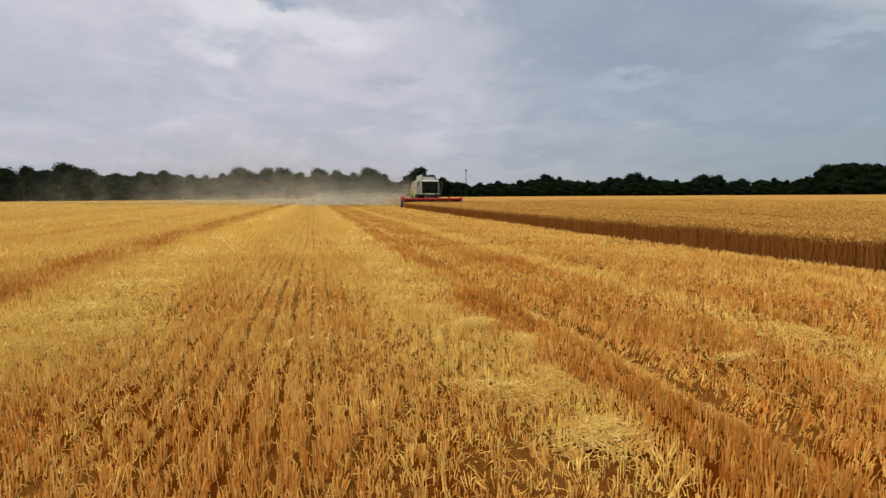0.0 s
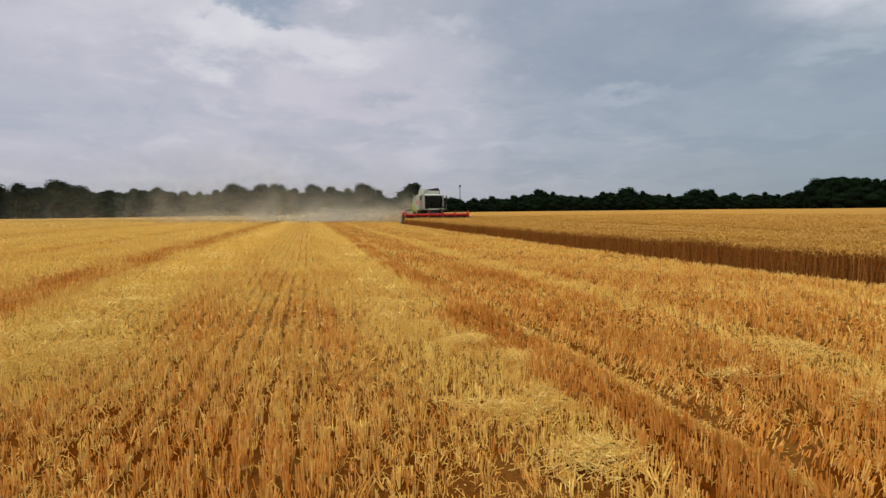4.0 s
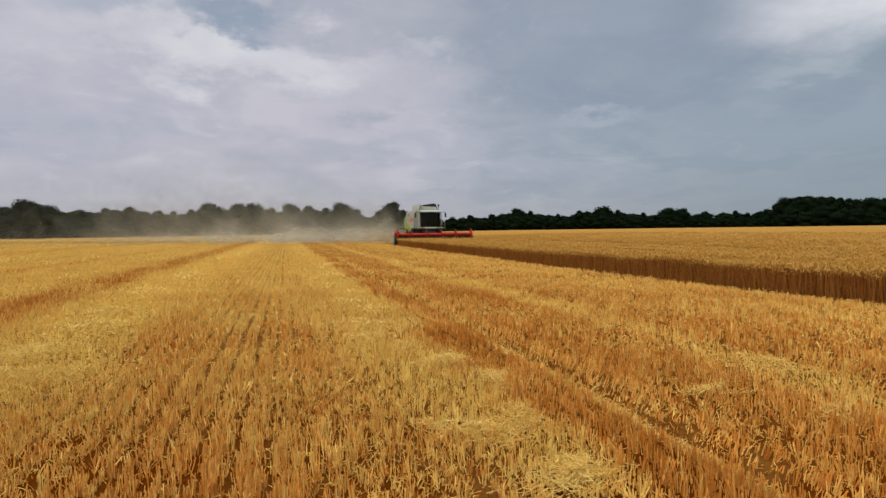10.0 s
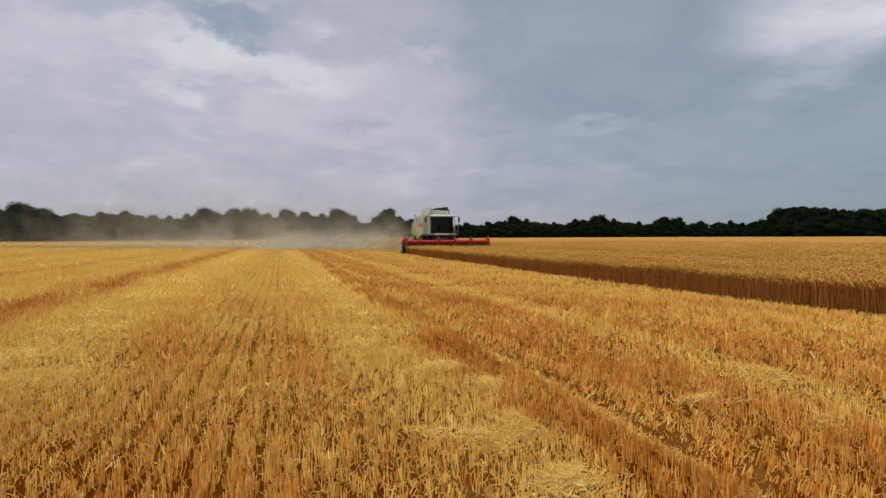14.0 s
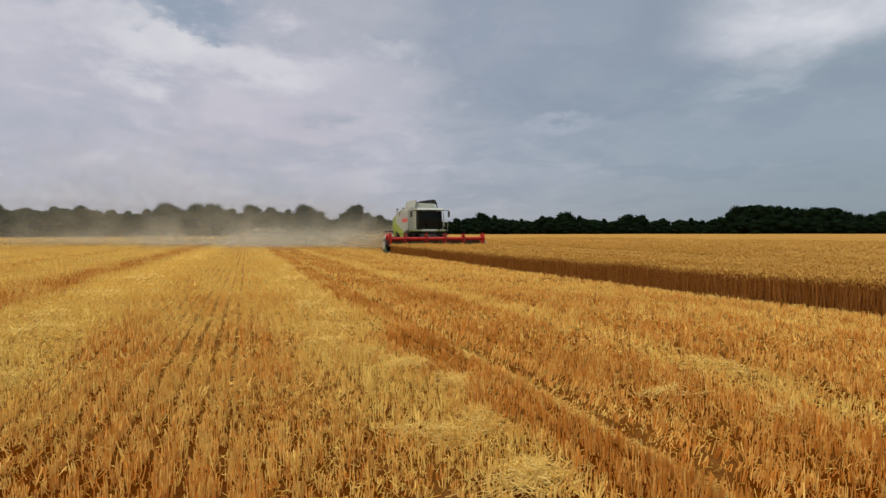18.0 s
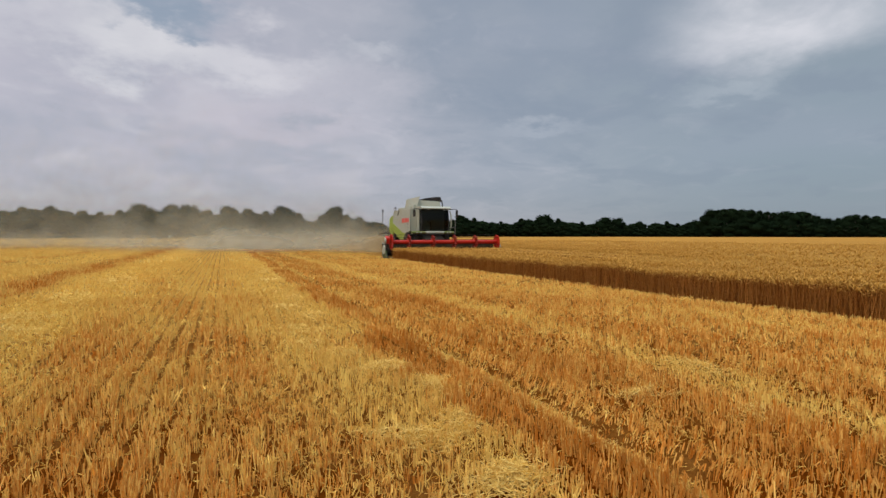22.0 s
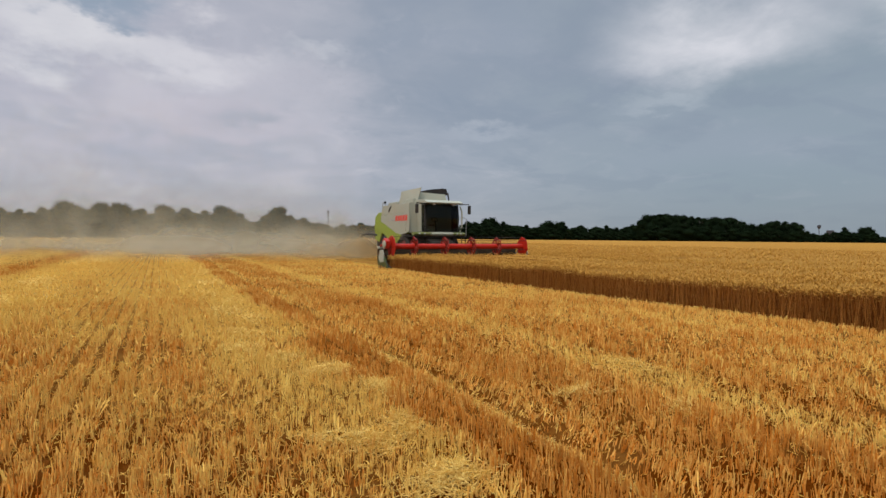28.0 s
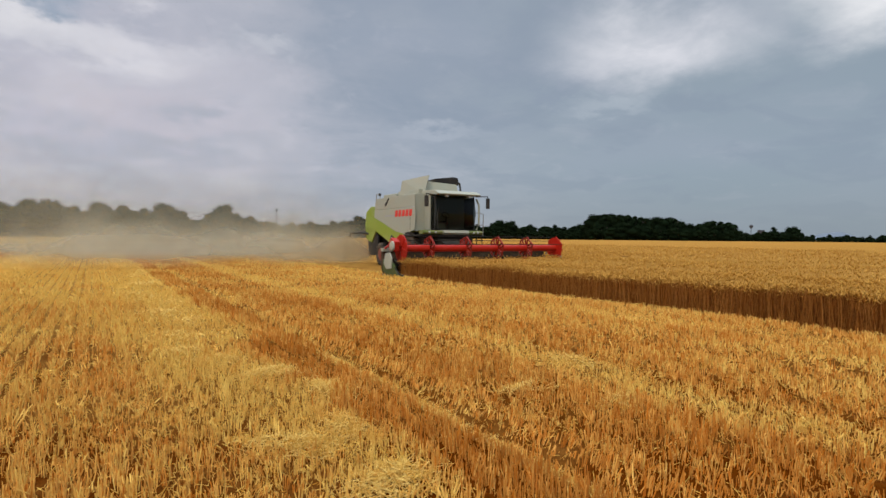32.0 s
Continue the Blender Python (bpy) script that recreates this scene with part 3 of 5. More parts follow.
def wheat_plants(rng, x, y, low, wide, big, edge=0.0):
    """Stalks from `low` up, each with an ear on it."""
    n = len(x)
    tall = CROP_H - 0.05 + crop_rise(x, y) + rng.normal(0, 0.035, n)
    foot = np.stack([x, y, np.full(n, low)], 1)
    tall = tall - (edge * rng.uniform(0.2, 1.0, n) if edge else 0.0)
    s = blades(rng, foot, tall - low, np.full(n, wide) * rng.uniform(0.6, 1.5, n), 0.07)
    top = s[0].reshape(n, 6, 3)[:, 4]
    e = heads(rng, top, rng.uniform(0.075, 0.11, n) * big, np.full(n, 0.019) * big)
    return s, e


def canopy_sheet(xs, ys, drop=0.06):
    gx, gy = np.meshgrid(xs, ys)
    gz = CROP_H - drop + crop_rise(gx, gy)
    n, m = len(ys), len(xs)
    k = np.arange(n * m).reshape(n, m)
    return np.stack([gx, gy, gz], -1), np.stack([k[:-1, :-1], k[:-1, 1:], k[1:, 1:], k[1:, :-1]], -1).reshape(-1, 4)


def skirt(line):
    """A wall under a line of points, down to the soil."""
    n = len(line)
    low = line.copy()
    low[:, 2] = 0.0
    v = np.concatenate([line, low])
    k = np.arange(n - 1)[:, None]
    return v, k + np.array([[0, 1, n + 1, n]])


def make_standing_wheat():
    """The crop that is not cut in the clip: beyond the strip under the cutter, and all of it nearer than the last cut."""
    rng = np.random.default_rng(9)
    field = tagged(new("wheat_field"), "ripe golden wheat standing uncut beside the stubble", "crop", kind="stuff")

    def inner(y):
        # inner border: the crop's edge where it is never reached, else the far end of the cutter bar
        return np.where(y < 18.5, crop_edge(y), cut_line(y) + 9.75)

    for y0, y1 in ((-30.0, 18.5), (18.5, 90.0)):
        ys = np.arange(y0, y1 + 0.01, 0.5)
        us = np.concatenate([np.arange(0, 12, 0.4), np.geomspace(12, 700, 24)])
        u, gy = np.meshgrid(us, ys)
        gx = inner(np.minimum(gy, y1 - 1e-3) if y0 < 0 else gy)[:, :] + 0.55 + u
        gz = CROP_H - 0.09 - 0.06 * np.exp(-u / 0.5) + np.where(u < 60, crop_rise(gx, gy), 0)
        n, m = u.shape
        k = np.arange(n * m).reshape(n, m)
        f = np.stack([k[:-1, :-1], k[:-1, 1:], k[1:, 1:], k[1:, :-1]], -1).reshape(-1, 4)
        v = np.stack([gx, gy, gz], -1)
        ob = big_mesh("canopy", v.reshape(-1, 3), f, WHEAT_TOP)
        ob.parent = field
        # a dark sheet stands for the shaded depth behind the border plants
        wall = big_mesh("inner_stalks", *skirt(v[:, 0]), WHEAT_CORE_SHADE)
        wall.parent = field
    # the far part of the field, up to the woods
    xs = np.concatenate([np.arange(20.8, 60, 2.0), np.geomspace(60, 900, 20)])
    v, f = canopy_sheet(xs, np.concatenate([np.arange(90, 160, 4.0), np.geomspace(160, 900, 14)]), 0.09)
    ob = big_mesh("canopy", v.reshape(-1, 3), f, WHEAT_TOP)
    ob.parent = field
    wall = big_mesh("inner_stalks", *skirt(v[:, 0]), WHEAT_CORE_SHADE)
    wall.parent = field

    # plants along the border and over the canopy
    for near, far, dense, low, wide, big in ((0.0, 0.60, 420, 0.0, 0.0085, 1.35), (0.60, 3.5, 90, 0.42, 0.009, 1.3), (3.5, 11, 28, 0.5, 0.014, 1.5), (11, 40, 6, 0.55, 0.024, 2.1)):
        for y0, y1, thin in ((2.0, 18.5, 1.0), (18.5, 45, 0.75), (45, 85, 0.3)):
            if near == 0.0 and y0 > 18:
                low_now = 0.3
            else:
                low_now = low
            n = int((far - near) * (y1 - y0) * dense * thin)
            y = rng.uniform(y0, y1, n)
            x = inner(y) + rng.uniform(near, far, n)
            s, e = wheat_plants(rng, x, y, low_now, wide / math.sqrt(thin), big / thin ** 0.35, 0.14 if near == 0.0 else 0.0)
            for name, mesh, mat in (("stalk", s, WHEAT_STALK), ("ear", e, WHEAT_HEAD)):
                if name == "stalk" and near > 0.0:
                    continue
                ob = tagged(big_mesh(name, *mesh, mat), kind="stuff")
                ob.parent = field


BLOCK = 1.0
STRIP_WIDTH = 8.9


def make_wheat_strip():
    """The strip that the cutter takes, in blocks one metre long: each goes down as the cutter bar reaches it."""
    rng = np.random.default_rng(12)
    kinds = []
    for k in range(4):
        base = tagged(new("wheat_strip"), "ripe wheat standing in the path of the cutter bar", "crop", "wheat ahead of the cutter", "stuff")
        xs = np.linspace(0.50, STRIP_WIDTH, 24)
        v, f = canopy_sheet(xs, np.linspace(-0.02, BLOCK + 0.02, 4), 0.09)
        # the two walls are sheets with the crop's inner shade in their colour
        for name, mesh, mat in (("canopy", (v.reshape(-1, 3), f), WHEAT_TOP), ("inner_stalks", skirt(v[:, 0]), WHEAT_CORE_SHADE), ("front_stalks", skirt(v[0]), WHEAT_CORE_SHADE)):
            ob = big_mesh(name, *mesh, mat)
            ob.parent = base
        x = np.concatenate([rng.uniform(0, 0.60, 260), rng.uniform(0.60, 3.5, 170), rng.uniform(3.5, STRIP_WIDTH, 90)])
        y = rng.uniform(0, BLOCK, len(x))
        low = np.where(x < 0.60, 0.0, 0.42)
        n = len(x)
        tall = CROP_H - 0.05 + rng.normal(0, 0.04, n) - np.where(x < 0.60, 0.14 * rng.uniform(0.2, 1.0, n), 0.0)
        s = blades(rng, np.stack([x, y, low], 1), tall - low, np.full(n, 0.011) * rng.uniform(0.6, 1.5, n), 0.07)
        outer = np.flatnonzero(np.tile(x < 0.60, 2))
        e = heads(rng, s[0].reshape(n, 6, 3)[:, 4], rng.uniform(0.09, 0.13, n) * 1.2, np.full(n, 0.028))
        for name, mesh, mat in (("stalk", (s[0], s[1][outer]), WHEAT_STALK), ("ear", e, WHEAT_HEAD)):
            ob = tagged(big_mesh(name, *mesh, mat), kind="stuff")
            ob.parent = base
        kinds.append(base)
    strips = []
    for i in range(57):
        y = 18.5 + i * BLOCK
        at = pose(float(crop_edge(y + 0.5)), y, 0.0)
        if i < 4:
            kinds[i].matrix_basis = at
            strips.append((kinds[i], at, y))
        else:
            strips.append((copy_thing(kinds[i % 4], at), at, y))
    return strips


make_ground()
make_stubble()
make_loose_straw()
make_standing_wheat()
STRIPS = make_wheat_strip()


# ---- shapes for machines ----
def box(bm, x0, x1, y0, y1, z0, z1, bevel=0.02):
    r = bmesh.ops.create_cube(bm, size=1.0)["verts"]
    for v in r:
        v.co = Vector(((x0 + x1) / 2 + v.co.x * (x1 - x0), (y0 + y1) / 2 + v.co.y * (y1 - y0), (z0 + z1) / 2 + v.co.z * (z1 - z0)))
    if bevel:
        es = list({e for v in r for e in v.link_edges})
        bmesh.ops.bevel(bm, geom=es, offset=bevel, segments=2, affect="EDGES", profile=0.6)
    return bm


def extrude_x(bm, outline, x0, x1, bevel=0.0):
    """A side outline of (y, z) points drawn out from x0 to x1."""
    a = [bm.verts.new((x0, y, z)) for y, z in outline]
    b = [bm.verts.new((x1, y, z)) for y, z in outline]
    n = len(a)
    made = [bm.faces.new(a), bm.faces.new(b[::-1])]
    for i in range(n):
        made.append(bm.faces.new((a[i], b[i], b[(i + 1) % n], a[(i + 1) % n])))
    bmesh.ops.recalc_face_normals(bm, faces=made)
    if bevel:
        bmesh.ops.bevel(bm, geom=list({e for f in made for e in f.edges}), offset=bevel, segments=2, affect="EDGES", profile=0.6)
    return bm


def tube(bm, points, radius, sides=8):
    """A round bar through points."""
    points = [Vector(p) for p in points]
    rings = []
    for i, p in enumerate(points):
        d = (points[min(i + 1, len(points) - 1)] - points[max(i - 1, 0)]).normalized()
        u = d.orthogonal().normalized() if abs(d.z) > 0.9 else d.cross(Vector((0, 0, 1))).normalized()
        w = d.cross(u)
        rings.append([bm.verts.new(p + (u * math.cos(a) + w * math.sin(a)) * radius) for a in (2 * math.pi * k / sides for k in range(sides))])
    for r, s in zip(rings, rings[1:]):
        for k in range(sides):
            bm.faces.new((r[k], r[(k + 1) % sides], s[(k + 1) % sides], s[k]))
    bm.faces.new(rings[0][::-1])
    bm.faces.new(rings[-1])
    return bm


def lathe_x(bm, profile, sides=32, centre=(0, 0, 0)):
    """A profile of (x, radius) points turned about the x axis."""
    rings = []
    for x, r in profile:
        rings.append([bm.verts.new((centre[0] + x, centre[1] + r * math.cos(a), centre[2] + r * math.sin(a))) for a in (2 * math.pi * k / sides for k in range(sides))])
    for r, s in zip(rings, rings[1:]):
        for k in range(sides):
            bm.faces.new((r[k], r[(k + 1) % sides], s[(k + 1) % sides], s[k]))
    bm.faces.new(rings[0][::-1])
    bm.faces.new(rings[-1])
    bmesh.ops.recalc_face_normals(bm, faces=bm.faces[:])
    return bm


def plate(bm, corners, thick):
    """A flat panel through corner points, drawn out along its normal."""
    c = [Vector(p) for p in corners]
    n = (c[1] - c[0]).cross(c[2] - c[0]).normalized() * thick
    a, b = [bm.verts.new(p) for p in c], [bm.verts.new(p + n) for p in c]
    k = len(c)
    made = [bm.faces.new(a), bm.faces.new(b[::-1])] + [bm.faces.new((a[i], b[i], b[(i + 1) % k], a[(i + 1) % k])) for i in range(k)]
    bmesh.ops.recalc_face_normals(bm, faces=made)
    return bm


def fresh():
    return bmesh.new()


# ---- the combine harvester: origin on the soil under the middle of the cutter bar, driving towards -y ----
BX = 0.62          # the machine's middle lies off the header's middle


def make_wheel(parent, name, x, y, radius, width, lugs):
    """A driven wheel about the x axis: tyre with bar lugs, dished rim, hub. Its own space turns."""
    hub = part(name, lathe_x(fresh(), [(-0.16, 0.10), (-0.16, 0.20), (0.16, 0.20), (0.16, 0.10)], 16), RIM_RED, parent)
    hub.location = (x, y, radius)
    h = width / 2
    r = radius - 0.05
    part("tyre", lathe_x(fresh(), [(-h * 0.80, r * 0.56), (-h, r * 0.66), (-h, r * 0.90), (-h * 0.82, r * 0.985), (0, r), (h * 0.82, r * 0.985), (h, r * 0.90), (h, r * 0.66), (h * 0.80, r * 0.56)], 40), RUBBER, hub, "black ribbed farm tyre grey with dust")
    part("rim", lathe_x(fresh(), [(-h * 0.82, r * 0.57), (-h * 0.70, r * 0.52), (-h * 0.30, r * 0.30), (h * 0.30, r * 0.30), (h * 0.70, r * 0.52), (h * 0.82, r * 0.57)], 32), RIM_RED, hub, "dusty red steel rim")
    bm = fresh()
    for k in range(lugs):
        for s in (-1, 1):
            a = 2 * math.pi * (k + (0.5 if s > 0 else 0)) / lugs
            g = bmesh.ops.create_cube(bm, size=1.0)["verts"]
            m = Matrix.Rotation(a, 4, "X") @ Matrix.Translation((s * h * 0.5, 0, r + 0.012)) @ Matrix.Rotation(s * 0.7, 4, "Z") @ Matrix.Diagonal((h * 1.05, 0.06, 0.075, 1))
            bmesh.ops.transform(bm, matrix=m, verts=g)
    part("lugs", bm, RUBBER, hub)
    return hub


def make_reel(parent):
    """The tined reel: a red tube with spiders and tine bars, turning about the x axis."""
    x0, x1, rad = -3.52, 4.86, 0.56
    reel = part("reel", lathe_x(fresh(), [(x0, 0.150), (x1, 0.150)], 24), RED, parent, "bright red reel tube across the cutter bar")
    reel.location = (0, 0.22, 1.17)
    # end plates
    for x, name in ((x0, "end_plate"), (x1, "end_plate")):
        bm = fresh()
        n = 6 if x > 0 else 18
        lathe_x(bm, [(x - 0.02, 0.10), (x - 0.02, rad + 0.02), (x + 0.02, rad + 0.02), (x + 0.02, 0.10)], n)
        part(name, bm, RED, reel, "red sheet-steel end plate")
        bm = fresh()
        for k in range(6):
            a = k * math.pi / 3
            g = bmesh.ops.create_cube(bm, size=1.0)["verts"]
            bmesh.ops.transform(bm, matrix=Matrix.Rotation(a, 4, "X") @ Matrix.Translation((x + (0.03 if x > 0 else -0.03), 0, rad * 0.55)) @ Matrix.Diagonal((0.03, 0.07, rad * 0.8, 1)), verts=g)
        part("end_rib", bm, RED, reel)
    # spiders along the tube
    for x in (-2.20, -0.35, 1.35, 3.05):
        bm = fresh()
        for k in range(6):
            a, b = k * math.pi / 3, (k + 1) * math.pi / 3
            p = Vector((x, math.cos(a) * rad * 0.93, math.sin(a) * rad * 0.93))
            q = Vector((x, math.cos(b) * rad * 0.93, math.sin(b) * rad * 0.93))
            tube(bm, [p, q], 0.040, 6)
            c = (a + b) / 2
            for d in (-0.32, 0.32):
                tube(bm, [(x, math.cos(c + d) * 0.10, math.sin(c + d) * 0.10), (x, math.cos(c + d) * rad * 0.9, math.sin(c + d) * rad * 0.9)], 0.040, 6)
        part("spider", bm, SPIDER_RED, reel, "red six-armed reel spider")
    for k in range(6):
        a = k * math.pi / 3
        cy, cz = math.cos(a) * rad * 0.94, math.sin(a) * rad * 0.94
        bar = part("tine_bar", tube(fresh(), [(x0, cy, cz), (x1, cy, cz)], 0.015, 6), GREY, reel)
        bm = fresh()
        n = 54
        for i in range(n):
            x = x0 + 0.12 + (x1 - x0 - 0.24) * i / (n - 1)
            tube(bm, [(x, cy, cz), (x, cy + math.cos(a) * 0.05, cz + math.sin(a) * 0.05 - 0.10)], 0.006, 4)
        tagged(part("tines", bm, GREY, bar, "thin spring-steel tines"), kind="stuff")
    return reel


def make_header(parent):
    outline = [(0.02, 0.10), (0.75, 0.12), (1.05, 0.30), (1.22, 0.62), (1.24, 1.02), (1.36, 1.02), (1.36, 0.30), (1.10, 0.06), (0.02, 0.06)]
    pan = part("header_pan", extrude_x(fresh(), outline, -3.92, 5.05), PAN, parent, "straw-dusted steel header trough")
    part("header_beam", box(fresh(), -3.92, 5.05, 1.18, 1.40, 1.02, 1.16), WHITE, pan, "pale cross beam on the header's back")
    part("knife_bar", box(fresh(), -3.98, 5.0, -0.06, 0.05, 0.06, 0.10, 0.006), STEEL, pan)
    bm = fresh()
    for i in range(90):
        x = -3.94 + 8.9 * i / 89
        g = bmesh.ops.create_cone(bm, segments=4, radius1=0.022, radius2=0.004, depth=0.13, cap_ends=True)["verts"]
        bmesh.ops.transform(bm, matrix=Matrix.Translation((x, -0.11, 0.08)) @ Matrix.Rotation(math.pi / 2, 4, "X"), verts=g)
    tagged(part("knife_guards", bm, STEEL, pan), kind="stuff")
    auger = part("intake_auger", lathe_x(fresh(), [(-3.85, 0.20), (4.9, 0.20)], 20, (0, 0.78, 0.46)), GREY, parent)
    bm = fresh()
    for side, hand in ((-3.85, 1), (4.9, -1)):
        last = None
        for i in range(8 * 14 + 1):
            a = i / 14 * 2 * math.pi * hand
            x = side + hand * 0.48 * i / 14
            q = [bm.verts.new((x, 0.78 + math.cos(a) * r, 0.46 + math.sin(a) * r)) for r in (0.20, 0.31)]
            if last:
                bm.faces.new((last[0], last[1], q[1], q[0]))
            last = q
    part("auger_flight", bm, GREY, auger)
    # ends: divider shields
    for s, x in ((-1, -3.97), (1, 5.10)):
        end = part("divider", extrude_x(fresh(), [(-0.55, 0.08), (-0.25, 0.34), (0.10, 0.62), (0.95, 0.70), (1.00, 0.20), (0.2, 0.05), (-0.5, 0.05)], x - 0.05, x + 0.05, 0.015), GREEN_DARK if s < 0 else RED, parent, "dark green divider with a pale shield" if s < 0 else "red end divider")
        part("shield", extrude_x(fresh(), [(0.05, 0.36), (0.02, 0.78), (0.22, 1.00), (0.62, 0.96), (0.78, 0.55), (0.55, 0.30)], x + s * 0.055 - 0.03, x + s * 0.055 + 0.03, 0.012), WHITE, end, "cream-white side shield")
        part("nose", tube(fresh(), [(x, -0.15, 0.40), (x, -0.55, 0.16), (x, -0.95, 0.09)], 0.035), GREY, end)
        part("skid", box(fresh(), x - 0.14, x + 0.14, -0.25, 1.3, 0.01, 0.07, 0.02), BLACK, end)
    # reel arms, drive and lamp at the outer ends
    for x in (-3.78, 4.98):
        part("reel_arm", tube(fresh(), [(x, 1.35, 1.12), (x, 0.75, 1.32), (x, 0.22, 1.17)], 0.055), RED, parent)
        part("reel_ram", tube(fresh(), [(x + 0.08, 1.2, 0.7), (x + 0.08, 0.75, 1.25)], 0.03), STEEL, parent)
    drive = part("reel_drive_guard", extrude_x(fresh(), [(0.05, 1.05), (0.0, 1.45), (0.30, 1.62), (0.55, 1.45), (0.50, 1.10)], -3.94, -3.68, 0.03), RED, parent, "red guard over the reel drive")
    part("drive_disc", lathe_x(fresh(), [(-4.04, 0.05), (-4.02, 0.18), (-3.98, 0.21), (-3.95, 0.20)], 24, (0, 0.12, 1.28)), WHITE, drive, "white round cover")
    part("hoses", tube(fresh(), [(-3.9, 0.45, 1.5), (-3.7, 0.8, 1.7), (-3.0, 1.25, 1.3), (-1.0, 1.5, 1.25)], 0.03), BLACK, parent)


def make_cab(parent):
    x0, x1 = BX - 0.98, BX + 1.34
    yf, yr, zf, zt = 3.05, 4.75, 2.02, 3.72
    cab = part("cab", box(fresh(), x0 + 0.05, x1 - 0.05, yf + 0.15, yr, 1.86, 2.08, 0.03), CAB_DARK, parent, "cab with a large dark windscreen")
    part("back_wall", box(fresh(), x0 + 0.04, x1 - 0.45, yr - 0.06, yr, 2.08, zt, 0.02), CAB_DARK, cab)
    # pillars
    for x in (x0, x1):
        s = 1 if x > BX else -1
        part("pillar", tube(fresh(), [(x - s * 0.02, yf + 0.02, zf), (x, yf - 0.10, zf + 0.8), (x - s * 0.03, yf + 0.02, zt)], 0.03), CAB_DARK, cab)
        part("pillar", box(fresh(), x - 0.05, x + 0.05, yr - (1.30 if s < 0 else 0.54), yr, zf, zt, 0.02), WHITE if s < 0 else CAB_DARK, cab)
    # bowed windscreen
    bm = fresh()
    cols, rows = 9, 6
    grid = [[bm.verts.new((x0 + 0.04 + (x1 - x0 - 0.08) * i / (cols - 1), yf + 0.02 - 0.16 * math.sin(math.pi * j / (rows - 1)) - 0.16 * math.sin(math.pi * i / (cols - 1)), zf + 0.02 + (zt - zf - 0.04) * j / (rows - 1))) for i in range(cols)] for j in range(rows)]
    for j in range(rows - 1):
        for i in range(cols - 1):
            bm.faces.new((grid[j][i], grid[j][i + 1], grid[j + 1][i + 1], grid[j + 1][i]))
    for f in bm.faces:
        f.smooth = True
    screen = part("windscreen", bm, GLASS, cab, "dark tinted windscreen")
    screen.visible_shadow = False
    for x in (x0, x1):
        back = yr - (1.31 if x < BX else 0.55)
        pane = part("side_window", plate(fresh(), [(x, yf + 0.06, zf + 0.05), (x, back, zf + 0.05), (x, back, zt - 0.05), (x, yf + 0.06, zt - 0.05)], 0.008), GLASS, cab)
        pane.visible_shadow = False
    seat = part("seat", box(fresh(), BX - 0.28, BX + 0.28, 4.0, 4.5, 2.35, 2.55, 0.05), CAB_DARK, cab)
    part("seat_back", box(fresh(), BX - 0.26, BX + 0.26, 4.42, 4.56, 2.5, 3.15, 0.05), CAB_DARK, seat)
    part("steering_column", tube(fresh(), [(BX, 3.45, 2.08), (BX, 3.65, 2.75)], 0.05), CAB_DARK, cab)
    bm = fresh()
    for k in range(16):
        a, b = 2 * math.pi * k / 16, 2 * math.pi * (k + 1) / 16
        tube(bm, [(BX + 0.2 * math.cos(q), 3.66 + 0.14 * math.sin(q), 2.78 + 0.14 * math.sin(q)) for q in (a, b)], 0.018, 6)
    part("steering_wheel", bm, BLACK, cab)
    # roof with an overhanging rounded brim
    bm = fresh()
    extrude_x(bm, [(2.62, 3.74), (2.60, 3.80), (2.95, 3.96), (4.1, 4.02), (4.85, 3.98), (4.88, 3.74)], x0 - 0.06, x1 + 0.10, 0.03)
    roof = part("roof", bm, WHITE, cab, "cream-white overhanging cab roof")
    for x in (x0 + 0.5, x1 - 0.52):
        part("work_lamp", box(fresh(), x - 0.08, x + 0.08, 2.66, 2.80, 3.64, 3.74, 0.02), LAMP_LENS, roof)
    # mirrors on arms
    for s, x in ((-1, x0), (1, x1)):
        reach = 0.66 if s < 0 else 0.58
        arm = part("mirror_arm", tube(fresh(), [(x, 2.95, 3.72), (x + s * reach, 2.70, 3.74), (x + s * reach, 2.68, 3.6)], 0.025), BLACK, cab)
        part("mirror", box(fresh(), x + s * reach - 0.10, x + s * reach + 0.10, 2.62, 2.72, 3.12, 3.66, 0.04), BLACK, arm, "tall black wing mirror")
    # front bumper, platform and steps
    bump = part("bumper", extrude_x(fresh(), [(2.86, 1.78), (2.78, 1.88), (2.84, 1.99), (3.2, 2.01), (3.2, 1.76)], x0 + 0.39, x1 - 0.43, 0.03), WHITE, cab, "pale front bumper under the windscreen")
    for a, b in ((x0 - 0.72, x0 + 0.36), (x1 - 0.40, x1 + 0.40)):
        part("lamp_panel", extrude_x(fresh(), [(2.88, 1.80), (2.80, 1.90), (2.88, 1.98), (3.3, 2.00), (3.3, 1.78)], a, b, 0.03), GREEN_DULL, bump, "dull green panel with round headlights")
        for k in (0.3, 0.62):
            part("headlight", lathe_x(fresh(), [(0, 0.05), (0.03, 0.06), (0.05, 0.06)], 16), LAMP_LENS, bump).matrix_basis = pose(a + (b - a) * k, 2.80, 1.89, 0, 0, 90)
    deck = part("platform", box(fresh(), x0 - 0.80, x1 + 0.68, 3.1, 4.6, 1.68, 1.76, 0.015), GREY, cab)
    # side rails of the platform with its ladder
    x = x1 + 0.62
    part("handrail", tube(fresh(), [(x, 3.15, 1.76), (x, 3.12, 2.85), (x, 3.5, 2.95), (x, 4.5, 2.95), (x, 4.55, 1.76)], 0.022), STEEL, deck)
